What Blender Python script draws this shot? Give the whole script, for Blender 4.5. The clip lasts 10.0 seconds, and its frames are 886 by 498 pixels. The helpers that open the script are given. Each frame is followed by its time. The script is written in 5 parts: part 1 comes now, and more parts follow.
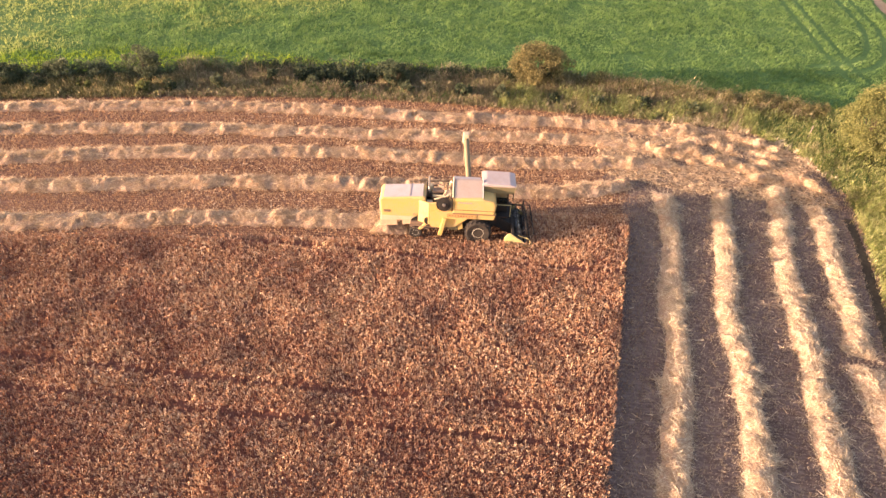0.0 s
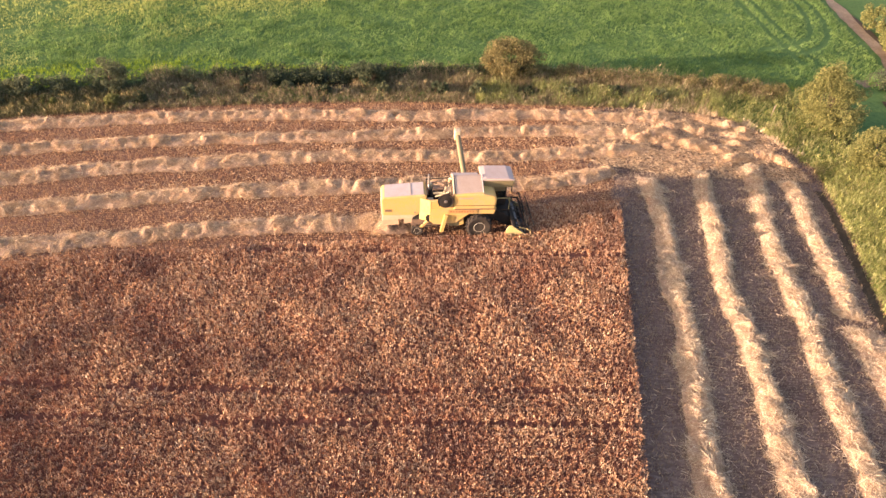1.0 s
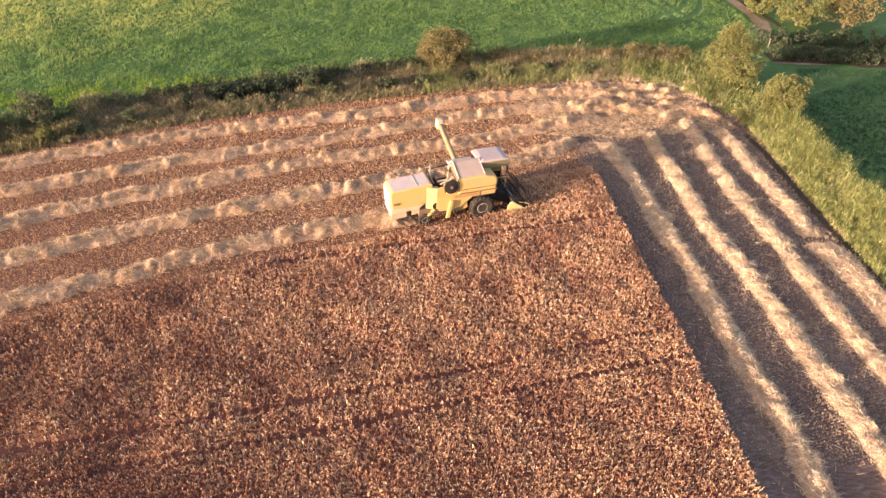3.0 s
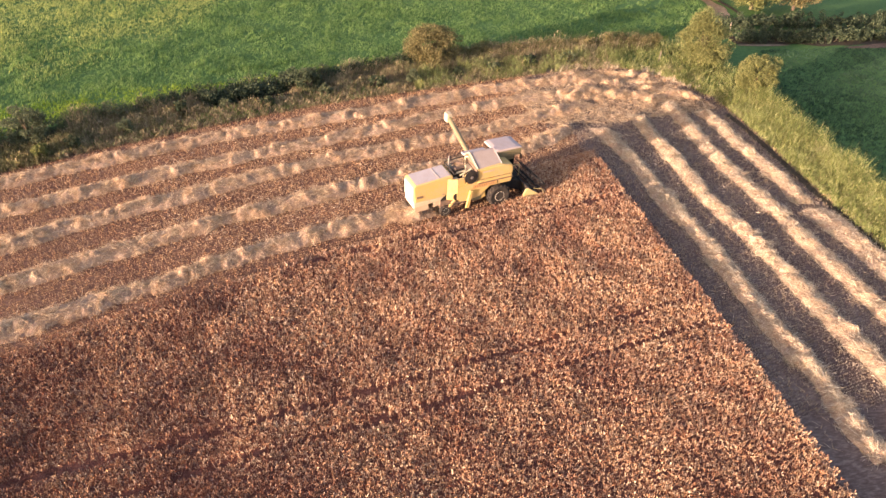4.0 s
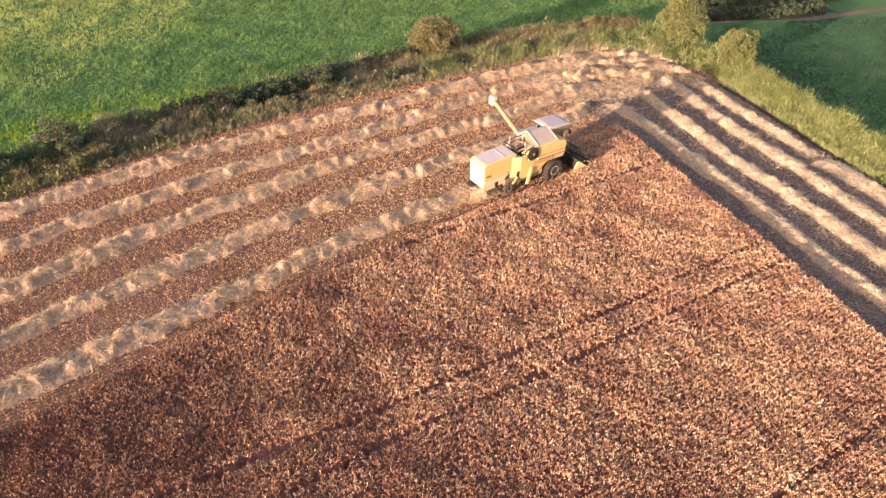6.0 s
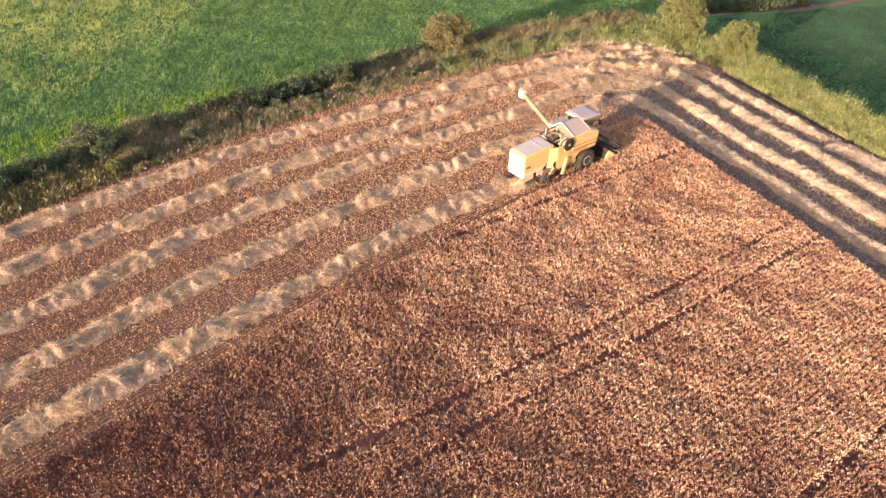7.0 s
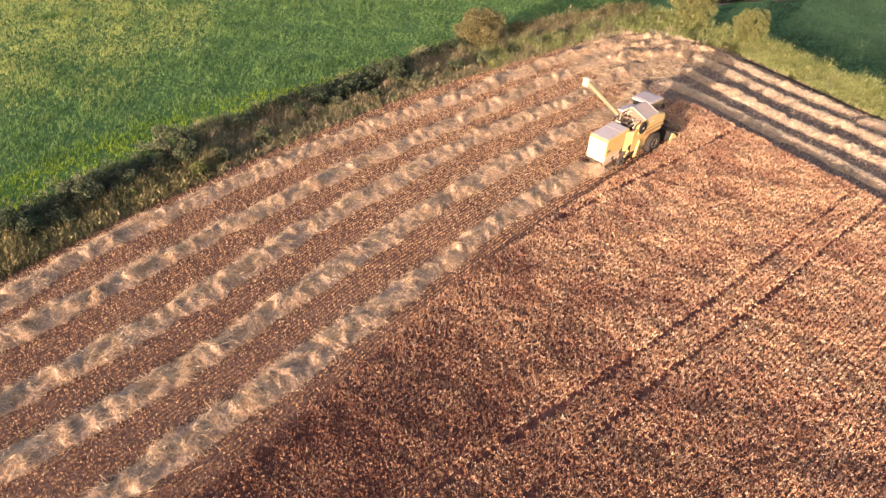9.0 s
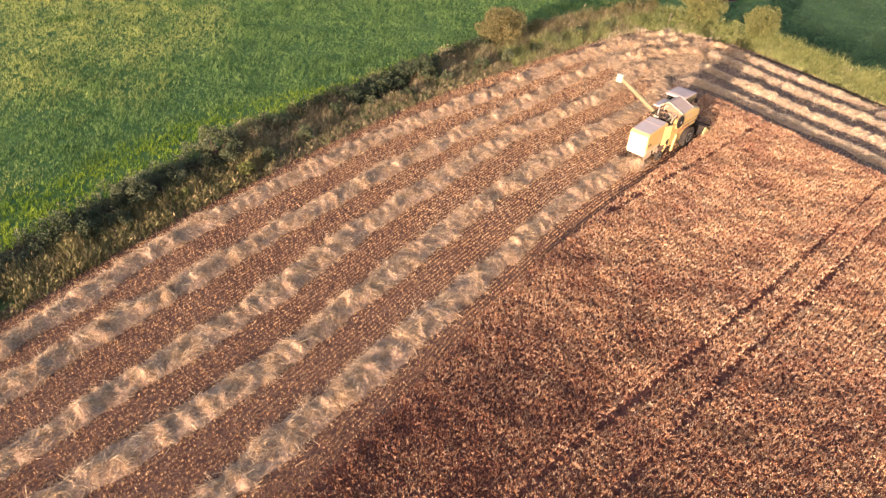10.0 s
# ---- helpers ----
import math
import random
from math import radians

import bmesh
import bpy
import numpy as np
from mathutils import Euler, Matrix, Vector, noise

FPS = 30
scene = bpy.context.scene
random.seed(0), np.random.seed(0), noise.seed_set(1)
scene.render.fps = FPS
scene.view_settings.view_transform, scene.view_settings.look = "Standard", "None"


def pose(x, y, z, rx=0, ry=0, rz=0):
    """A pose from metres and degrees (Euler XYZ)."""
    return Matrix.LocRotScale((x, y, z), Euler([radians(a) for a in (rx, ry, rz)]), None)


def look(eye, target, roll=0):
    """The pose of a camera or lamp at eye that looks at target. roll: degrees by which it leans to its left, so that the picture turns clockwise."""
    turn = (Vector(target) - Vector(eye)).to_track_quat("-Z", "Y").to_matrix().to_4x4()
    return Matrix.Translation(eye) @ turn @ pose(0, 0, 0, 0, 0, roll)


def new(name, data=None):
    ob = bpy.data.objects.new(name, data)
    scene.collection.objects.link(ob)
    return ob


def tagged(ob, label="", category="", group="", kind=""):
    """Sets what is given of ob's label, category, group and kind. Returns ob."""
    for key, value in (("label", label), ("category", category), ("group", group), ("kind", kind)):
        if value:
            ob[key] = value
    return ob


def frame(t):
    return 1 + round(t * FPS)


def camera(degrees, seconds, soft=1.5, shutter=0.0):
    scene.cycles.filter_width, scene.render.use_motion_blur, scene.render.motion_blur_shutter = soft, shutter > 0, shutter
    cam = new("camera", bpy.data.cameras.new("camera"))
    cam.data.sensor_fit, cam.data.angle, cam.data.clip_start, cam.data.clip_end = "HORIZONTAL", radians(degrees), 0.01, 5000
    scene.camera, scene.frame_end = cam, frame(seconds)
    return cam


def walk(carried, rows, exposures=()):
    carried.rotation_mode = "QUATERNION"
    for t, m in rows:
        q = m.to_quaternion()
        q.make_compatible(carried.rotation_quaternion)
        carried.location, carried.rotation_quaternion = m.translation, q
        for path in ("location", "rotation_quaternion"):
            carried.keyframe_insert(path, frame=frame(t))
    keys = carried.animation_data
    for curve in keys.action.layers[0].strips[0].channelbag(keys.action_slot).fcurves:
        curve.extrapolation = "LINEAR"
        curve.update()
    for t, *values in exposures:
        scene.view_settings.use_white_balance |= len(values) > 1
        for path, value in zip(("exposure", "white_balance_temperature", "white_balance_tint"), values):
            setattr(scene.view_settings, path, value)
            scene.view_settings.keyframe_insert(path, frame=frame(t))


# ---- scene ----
cam = camera(69.6, 10.0, 1.5)
PATH = [
    (0, (1.026, -1.3, 25.749), (0.641, 0.222, 24.509), 3.2),
    (0.5, (-0.59, -1.938, 25.769), (-0.905, -0.399, 24.531), 3.0),
    (1, (-2.289, -2.557, 25.768), (-2.52, -1.002, 24.532), 2.8),
    (1.5, (-4.236, -3.176, 25.749), (-4.366, -1.607, 24.515), 2.5),
    (2, (-6.39, -3.727, 25.78), (-6.417, -2.153, 24.546), 2.3),
    (2.5, (-8.776, -4.207, 25.823), (-8.708, -2.635, 24.588), 2.2),
    (3.8, (-15.529, -5.168, 25.893), (-15.24, -3.618, 24.662), 2.2),
    (4, (-16.598, -5.244, 25.881), (-16.28, -3.7, 24.65), 2.0),
    (4.5, (-19.384, -5.334, 25.787), (-18.996, -3.805, 24.558), 2.0),
    (5, (-22.181, -5.303, 25.739), (-21.732, -3.79, 24.51), 2.0),
    (5.5, (-25.033, -5.108, 25.673), (-24.519, -3.614, 24.445), 2.1),
    (5.7, (-26.17, -4.989, 25.659), (-25.635, -3.504, 24.431), 2.2),
    (6.8, (-32.234, -4.097, 25.522), (-31.587, -2.651, 24.301), 2.6),
    (7, (-33.315, -3.818, 25.5), (-32.655, -2.38, 24.277), 2.5),
    (7.5, (-36.039, -3.088, 25.377), (-35.337, -1.668, 24.156), 2.6),
    (8, (-38.666, -2.305, 25.229), (-37.926, -0.903, 24.01), 2.8),
    (8.5, (-41.179, -1.48, 25.094), (-40.403, -0.096, 23.877), 2.9),
    (9, (-43.655, -0.519, 24.932), (-42.843, 0.848, 23.719), 3.0),
    (9.5, (-46.072, 0.492, 24.764), (-45.225, 1.84, 23.554), 3.2),
    (10, (-48.426, 1.565, 24.646), (-47.555, 2.901, 23.439), 3.3),
]
walk(cam, [(t, look(eye, target, roll)) for t, eye, target, roll in PATH], [(0.0, 2.35, 6200, 30), (1.5, 2.19, 6050, 29), (2.5, 2.17, 5950, 28), (4.0, 2.07, 5740, 27), (5.5, 2.09, 5650, 26), (8.0, 2.0, 5520, 25), (10.0, 1.90, 5700, 25)])

# ---- light ----
SHADE_TURN, SUN_HEIGHT = 26.0, 6.5        # degrees: the way the shadows fall, from +x; the sun over the horizon
world = bpy.data.worlds.new("evening_sky")
scene.world = world
world.use_nodes = True
_nt = world.node_tree
_sky = _nt.nodes.new("ShaderNodeTexSky")
_sky.sky_type = "NISHITA"
_sky.sun_disc = False
_sky.sun_elevation = radians(SUN_HEIGHT)
_sky.sun_rotation = radians(270.0 - SHADE_TURN)
_sky.air_density, _sky.dust_density, _sky.ozone_density = 1.0, 4.0, 0.6
_nt.links.new(_sky.outputs["Color"], _nt.nodes["Background"].inputs["Color"])
_nt.nodes["Background"].inputs["Strength"].default_value = 0.15

sun_data = bpy.data.lights.new("sun", "SUN")
sun_data.energy, sun_data.angle, sun_data.color = 5.0, radians(0.8), (1.0, 0.74, 0.46)
sun_ob = new("sun", sun_data)
_a, _e = radians(SHADE_TURN), radians(SUN_HEIGHT)
sun_ob.matrix_world = look((-60 * math.cos(_a), -60 * math.sin(_a), 40), (-60 * math.cos(_a) + math.cos(_a) * math.cos(_e), -60 * math.sin(_a) + math.sin(_a) * math.cos(_e), 40 - math.sin(_e)))


# ---- materials ----
def tree_of(name):
    m = bpy.data.materials.new(name)
    m.use_nodes = True
    nt = m.node_tree
    return m, nt, nt.nodes["Principled BSDF"]


def node(nt, kind, **values):
    n = nt.nodes.new(kind)
    for key, value in values.items():
        n.inputs[key].default_value = value
    return n


def ramp(nt, fac, stops):
    r = nt.nodes.new("ShaderNodeValToRGB")
    els = r.color_ramp.elements
    while len(els) < len(stops):
        els.new(0.5)
    for el, (p, c) in zip(els, stops):
        el.position, el.color = p, (*c, 1)
    nt.links.new(fac, r.inputs["Fac"])
    return r.outputs["Color"]


def mixed(nt, a, b, fac, blend="MIX"):
    m = nt.nodes.new("ShaderNodeMix")
    m.data_type, m.blend_type = "RGBA", blend
    for sock, v in ((m.inputs[6], a), (m.inputs[7], b)):
        if isinstance(v, tuple):
            sock.default_value = (*v, 1)
        else:
            nt.links.new(v, sock)
    if isinstance(fac, float):
        m.inputs[0].default_value = fac
    else:
        nt.links.new(fac, m.inputs[0])
    return m.outputs[2]


def place_noise(nt, scale, detail=3.0, rough=0.55, stretch=(1, 1, 1), turn=0.0):
    geo = nt.nodes.new("ShaderNodeNewGeometry")
    mp = nt.nodes.new("ShaderNodeMapping")
    mp.inputs["Scale"].default_value = stretch
    mp.inputs["Rotation"].default_value = (0, 0, turn)
    nt.links.new(geo.outputs["Position"], mp.inputs["Vector"])
    n = node(nt, "ShaderNodeTexNoise", Scale=scale, Detail=detail, Roughness=rough)
    nt.links.new(mp.outputs["Vector"], n.inputs["Vector"])
    return n.outputs["Fac"]


def bumped(nt, bsdf, height, strength, distance):
    b = node(nt, "ShaderNodeBump", Strength=strength, Distance=distance)
    nt.links.new(height, b.inputs["Height"])
    nt.links.new(b.outputs["Normal"], bsdf.inputs["Normal"])


def blades(name, stops, patch, patch_scale, through_light=0.3, rough=0.7, patch_fac=0.6, span=(0.35, 0.68)):
    """Stalks, ears and leaves: each island its own shade of the ramp, with patches metres across; some light passes through."""
    m, nt, bsdf = tree_of(name)
    geo = nt.nodes.new("ShaderNodeNewGeometry")
    own = ramp(nt, geo.outputs["Random Per Island"], stops)
    n = place_noise(nt, patch_scale, 4.0)
    tone = ramp(nt, n, [(span[0], patch[0]), (span[1], patch[1])])
    col = mixed(nt, own, tone, patch_fac, "MULTIPLY")
    nt.links.new(col, bsdf.inputs["Base Color"])
    bsdf.inputs["Roughness"].default_value = rough
    bsdf.inputs["Specular IOR Level"].default_value = 0.2
    tr = nt.nodes.new("ShaderNodeBsdfTranslucent")
    nt.links.new(col, tr.inputs["Color"])
    mix = nt.nodes.new("ShaderNodeMixShader")
    mix.inputs[0].default_value = through_light
    nt.links.new(bsdf.outputs[0], mix.inputs[1])
    nt.links.new(tr.outputs[0], mix.inputs[2])
    nt.links.new(mix.outputs[0], nt.nodes["Material Output"].inputs["Surface"])
    return m


def tone_along_x(m):
    """The crop's colour turns darker and browner towards -x, with ragged drifts."""
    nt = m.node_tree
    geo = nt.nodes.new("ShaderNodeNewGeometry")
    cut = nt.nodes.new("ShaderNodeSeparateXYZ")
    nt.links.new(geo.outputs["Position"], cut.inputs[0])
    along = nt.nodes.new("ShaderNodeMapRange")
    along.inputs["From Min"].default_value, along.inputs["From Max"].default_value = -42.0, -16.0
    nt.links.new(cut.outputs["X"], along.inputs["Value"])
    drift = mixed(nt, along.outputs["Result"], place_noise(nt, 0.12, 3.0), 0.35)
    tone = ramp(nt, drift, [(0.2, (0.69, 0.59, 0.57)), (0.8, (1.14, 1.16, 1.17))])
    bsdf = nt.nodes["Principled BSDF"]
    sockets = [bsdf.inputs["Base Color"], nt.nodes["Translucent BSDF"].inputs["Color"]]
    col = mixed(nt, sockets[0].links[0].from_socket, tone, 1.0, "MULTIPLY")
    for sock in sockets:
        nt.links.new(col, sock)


def soil(name, stops, grain, broad, bump=0.5, stretch=(1, 1, 1), turn=0.0, tint=((0.75, 0.7, 0.7), (1.0, 1.0, 1.0))):
    m, nt, bsdf = tree_of(name)
    g = place_noise(nt, grain, 6.0, 0.65, stretch, turn)
    b = place_noise(nt, broad, 4.0, 0.6)
    col = mixed(nt, ramp(nt, g, stops), ramp(nt, b, [(0.35, tint[0]), (0.65, tint[1])]), 1.0, "MULTIPLY")
    nt.links.new(col, bsdf.inputs["Base Color"])
    bsdf.inputs["Roughness"].default_value = 0.9
    bsdf.inputs["Specular IOR Level"].default_value = 0.15
    bumped(nt, bsdf, g, bump, 0.08)
    return m


def paint(name, colour, dirt, rough=0.5, metal=0.0, dirt_amount=0.45, scale=1.4, gloss=0.35):
    """Sheet metal or rubber with dust and streaks."""
    m, nt, bsdf = tree_of(name)
    big, fine = place_noise(nt, scale, 5.0, 0.6), place_noise(nt, 14.0, 4.0, 0.7, (1, 1, 0.35))
    both = nt.nodes.new("ShaderNodeMath")
    both.operation = "MULTIPLY"
    nt.links.new(big, both.inputs[0])
    nt.links.new(fine, both.inputs[1])
    fac = ramp(nt, both.outputs[0], [(0.14, (0, 0, 0)), (0.42, (dirt_amount, dirt_amount, dirt_amount))])
    nt.links.new(mixed(nt, colour, dirt, fac), bsdf.inputs["Base Color"])
    bsdf.inputs["Roughness"].default_value, bsdf.inputs["Metallic"].default_value = rough, metal
    bsdf.inputs["Specular IOR Level"].default_value = gloss
    bumped(nt, bsdf, fine, 0.12, 0.02)
    return m


M_EAR = blades("ripe_wheat", [(0.0, (0.290, 0.128, 0.070)), (0.3, (0.405, 0.222, 0.123)), (0.65, (0.525, 0.350, 0.208)), (0.9, (0.655, 0.495, 0.329)), (1.0, (0.73, 0.59, 0.42))], ((0.66, 0.565, 0.57), (1.05, 1.04, 0.98)), 0.3, 0.14, patch_fac=0.9, span=(0.38, 0.6))
tone_along_x(M_EAR)
# Dark tone paints in the shade between the stems below the ears.
M_CANOPY = soil("wheat_stem_shade", [(0.3, (0.121, 0.049, 0.033)), (0.7, (0.277, 0.126, 0.084))], 9.0, 0.3, 1.0)
M_STRAW = blades("loose_straw", [(0.0, (0.346, 0.224, 0.124)), (0.35, (0.568, 0.408, 0.240)), (0.75, (0.767, 0.595, 0.380)), (1.0, (0.925, 0.768, 0.533))], ((0.80, 0.75, 0.72), (1.0, 1.0, 1.0)), 0.9, 0.38)
M_GOLDSTRAW = blades("golden_straw", [(0.0, (0.315, 0.232, 0.147)), (0.35, (0.533, 0.422, 0.278)), (0.75, (0.713, 0.606, 0.426)), (1.0, (0.844, 0.752, 0.572))], ((0.78, 0.74, 0.72), (1.0, 1.0, 1.0)), 0.9, 0.34)
M_BED = soil("matted_straw", [(0.3, (0.270, 0.173, 0.107)), (0.5, (0.440, 0.312, 0.206)), (0.72, (0.640, 0.498, 0.355))], 26.0, 1.2, 1.0, (1, 1, 1))
M_STUBBLE = blades("stubble_stalks", [(0.0, (0.332, 0.184, 0.088)), (0.5, (0.531, 0.332, 0.172)), (1.0, (0.702, 0.505, 0.292))], ((0.74, 0.65, 0.60), (1.0, 1.0, 1.0)), 0.35, 0.18)
M_FIELD = soil("stubble_soil", [(0.25, (0.089, 0.044, 0.029)), (0.5, (0.169, 0.089, 0.055)), (0.75, (0.318, 0.193, 0.119))], 7.0, 0.25, 0.7, (0.35, 1, 1), radians(-16))
# Greyer soil and stubble, with cool shade between windrows put into their colour.
M_HEADLAND = soil("shade_greyed_soil", [(0.25, (0.083, 0.053, 0.042)), (0.5, (0.154, 0.106, 0.083)), (0.75, (0.294, 0.224, 0.172))], 7.0, 0.25, 0.7, (0.35, 1, 1), radians(-16))
M_GREYSTUBBLE = blades("shade_greyed_stubble", [(0.0, (0.218, 0.156, 0.107)), (0.5, (0.341, 0.269, 0.190)), (1.0, (0.473, 0.406, 0.299))], ((0.74, 0.69, 0.67), (1.0, 1.0, 1.0)), 0.35, 0.18)
M_TURF = soil("turf", [(0.3, (0.052, 0.101, 0.026)), (0.7, (0.094, 0.168, 0.046))], 3.0, 0.12, 0.6, tint=((0.75, 0.82, 0.72), (1.0, 1.0, 1.0)))
M_GRASS = blades("meadow_grass", [(0.0, (0.134, 0.228, 0.066)), (0.5, (0.165, 0.272, 0.081)), (0.9, (0.199, 0.302, 0.104)), (1.0, (0.281, 0.360, 0.187))], ((0.55, 0.62, 0.56), (1.16, 1.10, 0.95)), 0.35, 0.55, patch_fac=0.9)
M_LUSH = blades("lush_headland_grass", [(0.0, (0.175, 0.265, 0.020)), (0.5, (0.250, 0.356, 0.029)), (1.0, (0.333, 0.416, 0.045))], ((0.55, 0.66, 0.55), (1.12, 1.05, 0.9)), 0.4, 0.55, patch_fac=0.85)
M_TUSSOCK = blades("dark_rank_grass", [(0.0, (0.050, 0.105, 0.024)), (0.6, (0.085, 0.160, 0.036)), (1.0, (0.14, 0.215, 0.06))], ((0.7, 0.75, 0.7), (1.0, 1.0, 1.0)), 0.5, 0.4)
# Yellowish grass; haze and glare at the far left are put into its tone.
M_PALEGRASS = blades("haze_paled_grass", [(0.0, (0.260, 0.319, 0.088)), (0.5, (0.322, 0.380, 0.112)), (1.0, (0.452, 0.475, 0.180))], ((0.68, 0.74, 0.70), (1.16, 1.10, 0.95)), 0.3, 0.55, patch_fac=0.85)
# Grass tone darkened: the hedge's deep shade is put into the colour.
M_PASTURE = blades("shade_toned_pasture", [(0.0, (0.023, 0.057, 0.033)), (0.5, (0.037, 0.081, 0.043)), (0.86, (0.054, 0.101, 0.054)), (1.0, (0.085, 0.129, 0.091))], ((0.6, 0.66, 0.6), (1.12, 1.06, 0.95)), 0.2, 0.3, patch_fac=0.9)
M_DRYGRASS = blades("dry_verge_grass", [(0.0, (0.154, 0.119, 0.074)), (0.35, (0.321, 0.256, 0.155)), (0.68, (0.550, 0.454, 0.273)), (0.72, (0.097, 0.121, 0.048)), (1.0, (0.239, 0.261, 0.093))], ((0.60, 0.56, 0.54), (1.0, 1.0, 1.0)), 0.5, 0.35)
M_FRESHVERGE = blades("green_verge_grass", [(0.0, (0.128, 0.168, 0.048)), (0.4, (0.230, 0.261, 0.079)), (0.75, (0.348, 0.356, 0.130)), (1.0, (0.494, 0.467, 0.233))], ((0.62, 0.64, 0.56), (1.0, 1.0, 1.0)), 0.5, 0.45, patch_fac=0.75)
M_DULLVERGE = blades("dull_weeds", [(0.0, (0.102, 0.100, 0.043)), (0.4, (0.204, 0.195, 0.076)), (0.7, (0.306, 0.262, 0.113)), (1.0, (0.553, 0.416, 0.221))], ((0.6, 0.6, 0.55), (1.0, 1.0, 1.0)), 0.5, 0.3)
M_NETTLE = blades("rank_weeds", [(0.0, (0.114, 0.141, 0.045)), (0.5, (0.176, 0.199, 0.062)), (1.0, (0.255, 0.267, 0.095))], ((0.66, 0.70, 0.6), (1.0, 1.0, 1.0)), 0.4, 0.45, patch_fac=0.75)
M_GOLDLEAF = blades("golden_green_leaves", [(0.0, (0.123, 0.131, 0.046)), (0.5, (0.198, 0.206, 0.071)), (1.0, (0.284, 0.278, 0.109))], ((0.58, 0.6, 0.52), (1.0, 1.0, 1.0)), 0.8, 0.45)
M_BLEACHED = blades("bleached_grass", [(0.0, (0.237, 0.199, 0.097)), (0.5, (0.380, 0.325, 0.160)), (1.0, (0.532, 0.456, 0.252))], ((0.6, 0.6, 0.6), (1.0, 1.0, 1.0)), 0.5, 0.35)
# Leaf tone lowered to carry the deep shade over the far hedges.
M_HEDGE = blades("shade_toned_hedge_leaves", [(0.0, (0.033, 0.048, 0.022)), (0.5, (0.058, 0.080, 0.039)), (1.0, (0.114, 0.130, 0.071))], ((0.6, 0.6, 0.6), (1.0, 1.0, 1.0)), 0.7, 0.25)
M_BRAMBLE = blades("bramble_leaves", [(0.0, (0.053, 0.073, 0.035)), (0.5, (0.098, 0.122, 0.060)), (1.0, (0.188, 0.194, 0.106))], ((0.6, 0.6, 0.6), (1.0, 1.0, 1.0)), 0.7, 0.25)
M_HOLLY = blades("grey_green_leaves", [(0.0, (0.066, 0.083, 0.043)), (0.5, (0.118, 0.138, 0.072)), (1.0, (0.186, 0.198, 0.110))], ((0.58, 0.6, 0.56), (1.0, 1.0, 1.0)), 0.7, 0.3)
M_OLIVE = blades("hawthorn_leaves", [(0.0, (0.105, 0.098, 0.042)), (0.5, (0.20, 0.175, 0.072)), (1.0, (0.30, 0.252, 0.115))], ((0.6, 0.6, 0.55), (1.0, 1.0, 1.0)), 0.7, 0.45)
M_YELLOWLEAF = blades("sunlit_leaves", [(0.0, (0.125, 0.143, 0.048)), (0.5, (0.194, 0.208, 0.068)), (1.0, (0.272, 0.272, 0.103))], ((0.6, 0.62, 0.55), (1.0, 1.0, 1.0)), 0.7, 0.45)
M_DARKGROUND = soil("dark_brown_ground", [(0.3, (0.035, 0.028, 0.018)), (0.7, (0.085, 0.065, 0.04))], 5.0, 0.5, 0.8)
M_BARK = soil("bark", [(0.3, (0.06, 0.045, 0.03)), (0.7, (0.15, 0.115, 0.08))], 12.0, 1.0, 0.8)
M_TRACK = soil("earth_track", [(0.3, (0.162, 0.121, 0.076)), (0.7, (0.332, 0.254, 0.168))], 4.0, 0.4, 0.6)
M_WEATHERED = soil("weathered_wood", [(0.3, (0.20, 0.17, 0.13)), (0.7, (0.36, 0.31, 0.245))], 14.0, 2.0, 0.6, (1, 1, 0.2))
M_BANK = soil("bare_bank", [(0.3, (0.115, 0.07, 0.045)), (0.7, (0.235, 0.155, 0.1))], 5.0, 0.6, 0.6)

M_YELLOW = paint("faded_yellow_paint", (0.53, 0.345, 0.085), (0.43, 0.325, 0.185), 0.5, 0.0, 0.85)
M_CREAM = paint("cream_sheet", (0.50, 0.42, 0.27), (0.38, 0.28, 0.17), 0.55, 0.0, 0.6)
# Dusty grey; its lilac cast is sky light put into the colour.
M_DUSTGREY = paint("dusty_sky_tinted_sheet", (0.38, 0.335, 0.325), (0.29, 0.225, 0.19), 0.6, 0.0, 0.7)
M_PALEYELLOW = paint("pale_yellow_paint", (0.56, 0.45, 0.17), (0.44, 0.34, 0.2), 0.5, 0.0, 0.6)
# Dark steel, lowered further to carry the shade over header and reel.
M_DARK = paint("dark_machine_steel", (0.020, 0.018, 0.017), (0.060, 0.046, 0.034), 0.85, 0.0, gloss=0.12)
M_STEEL = paint("worn_steel", (0.32, 0.30, 0.28), (0.2, 0.14, 0.09), 0.45, 0.7)
M_RUBBER = paint("dusty_rubber", (0.022, 0.02, 0.019), (0.10, 0.078, 0.056), 0.9, 0.0, 0.55, gloss=0.12)
M_RIM = paint("cream_rim_paint", (0.80, 0.74, 0.58), (0.50, 0.40, 0.26), 0.5)
# Near-white: direct sun glare on the combine's rear, put into the paint.
M_GLAREPAINT = paint("sun_glare_paint", (0.78, 0.71, 0.54), (0.55, 0.45, 0.28), 0.5, 0.0, 0.5)
M_CABSHEET = paint("dusty_pinkish_sheet", (0.40, 0.328, 0.305), (0.31, 0.235, 0.195), 0.65, 0.0, 0.7, gloss=0.25)
# Olive tone lowered to paint in the shade on the auger tube.
M_OLIVEPAINT = paint("shade_dark_olive_paint", (0.14, 0.118, 0.058), (0.21, 0.165, 0.095), 0.65, 0.0, 0.7)
M_TANKSHEET = paint("dusty_beige_sheet", (0.36, 0.285, 0.235), (0.27, 0.195, 0.15), 0.6, 0.0, 0.7)
M_RUST = paint("rusty_sheet", (0.13, 0.085, 0.06), (0.24, 0.16, 0.10), 0.75, 0.0, 0.7)
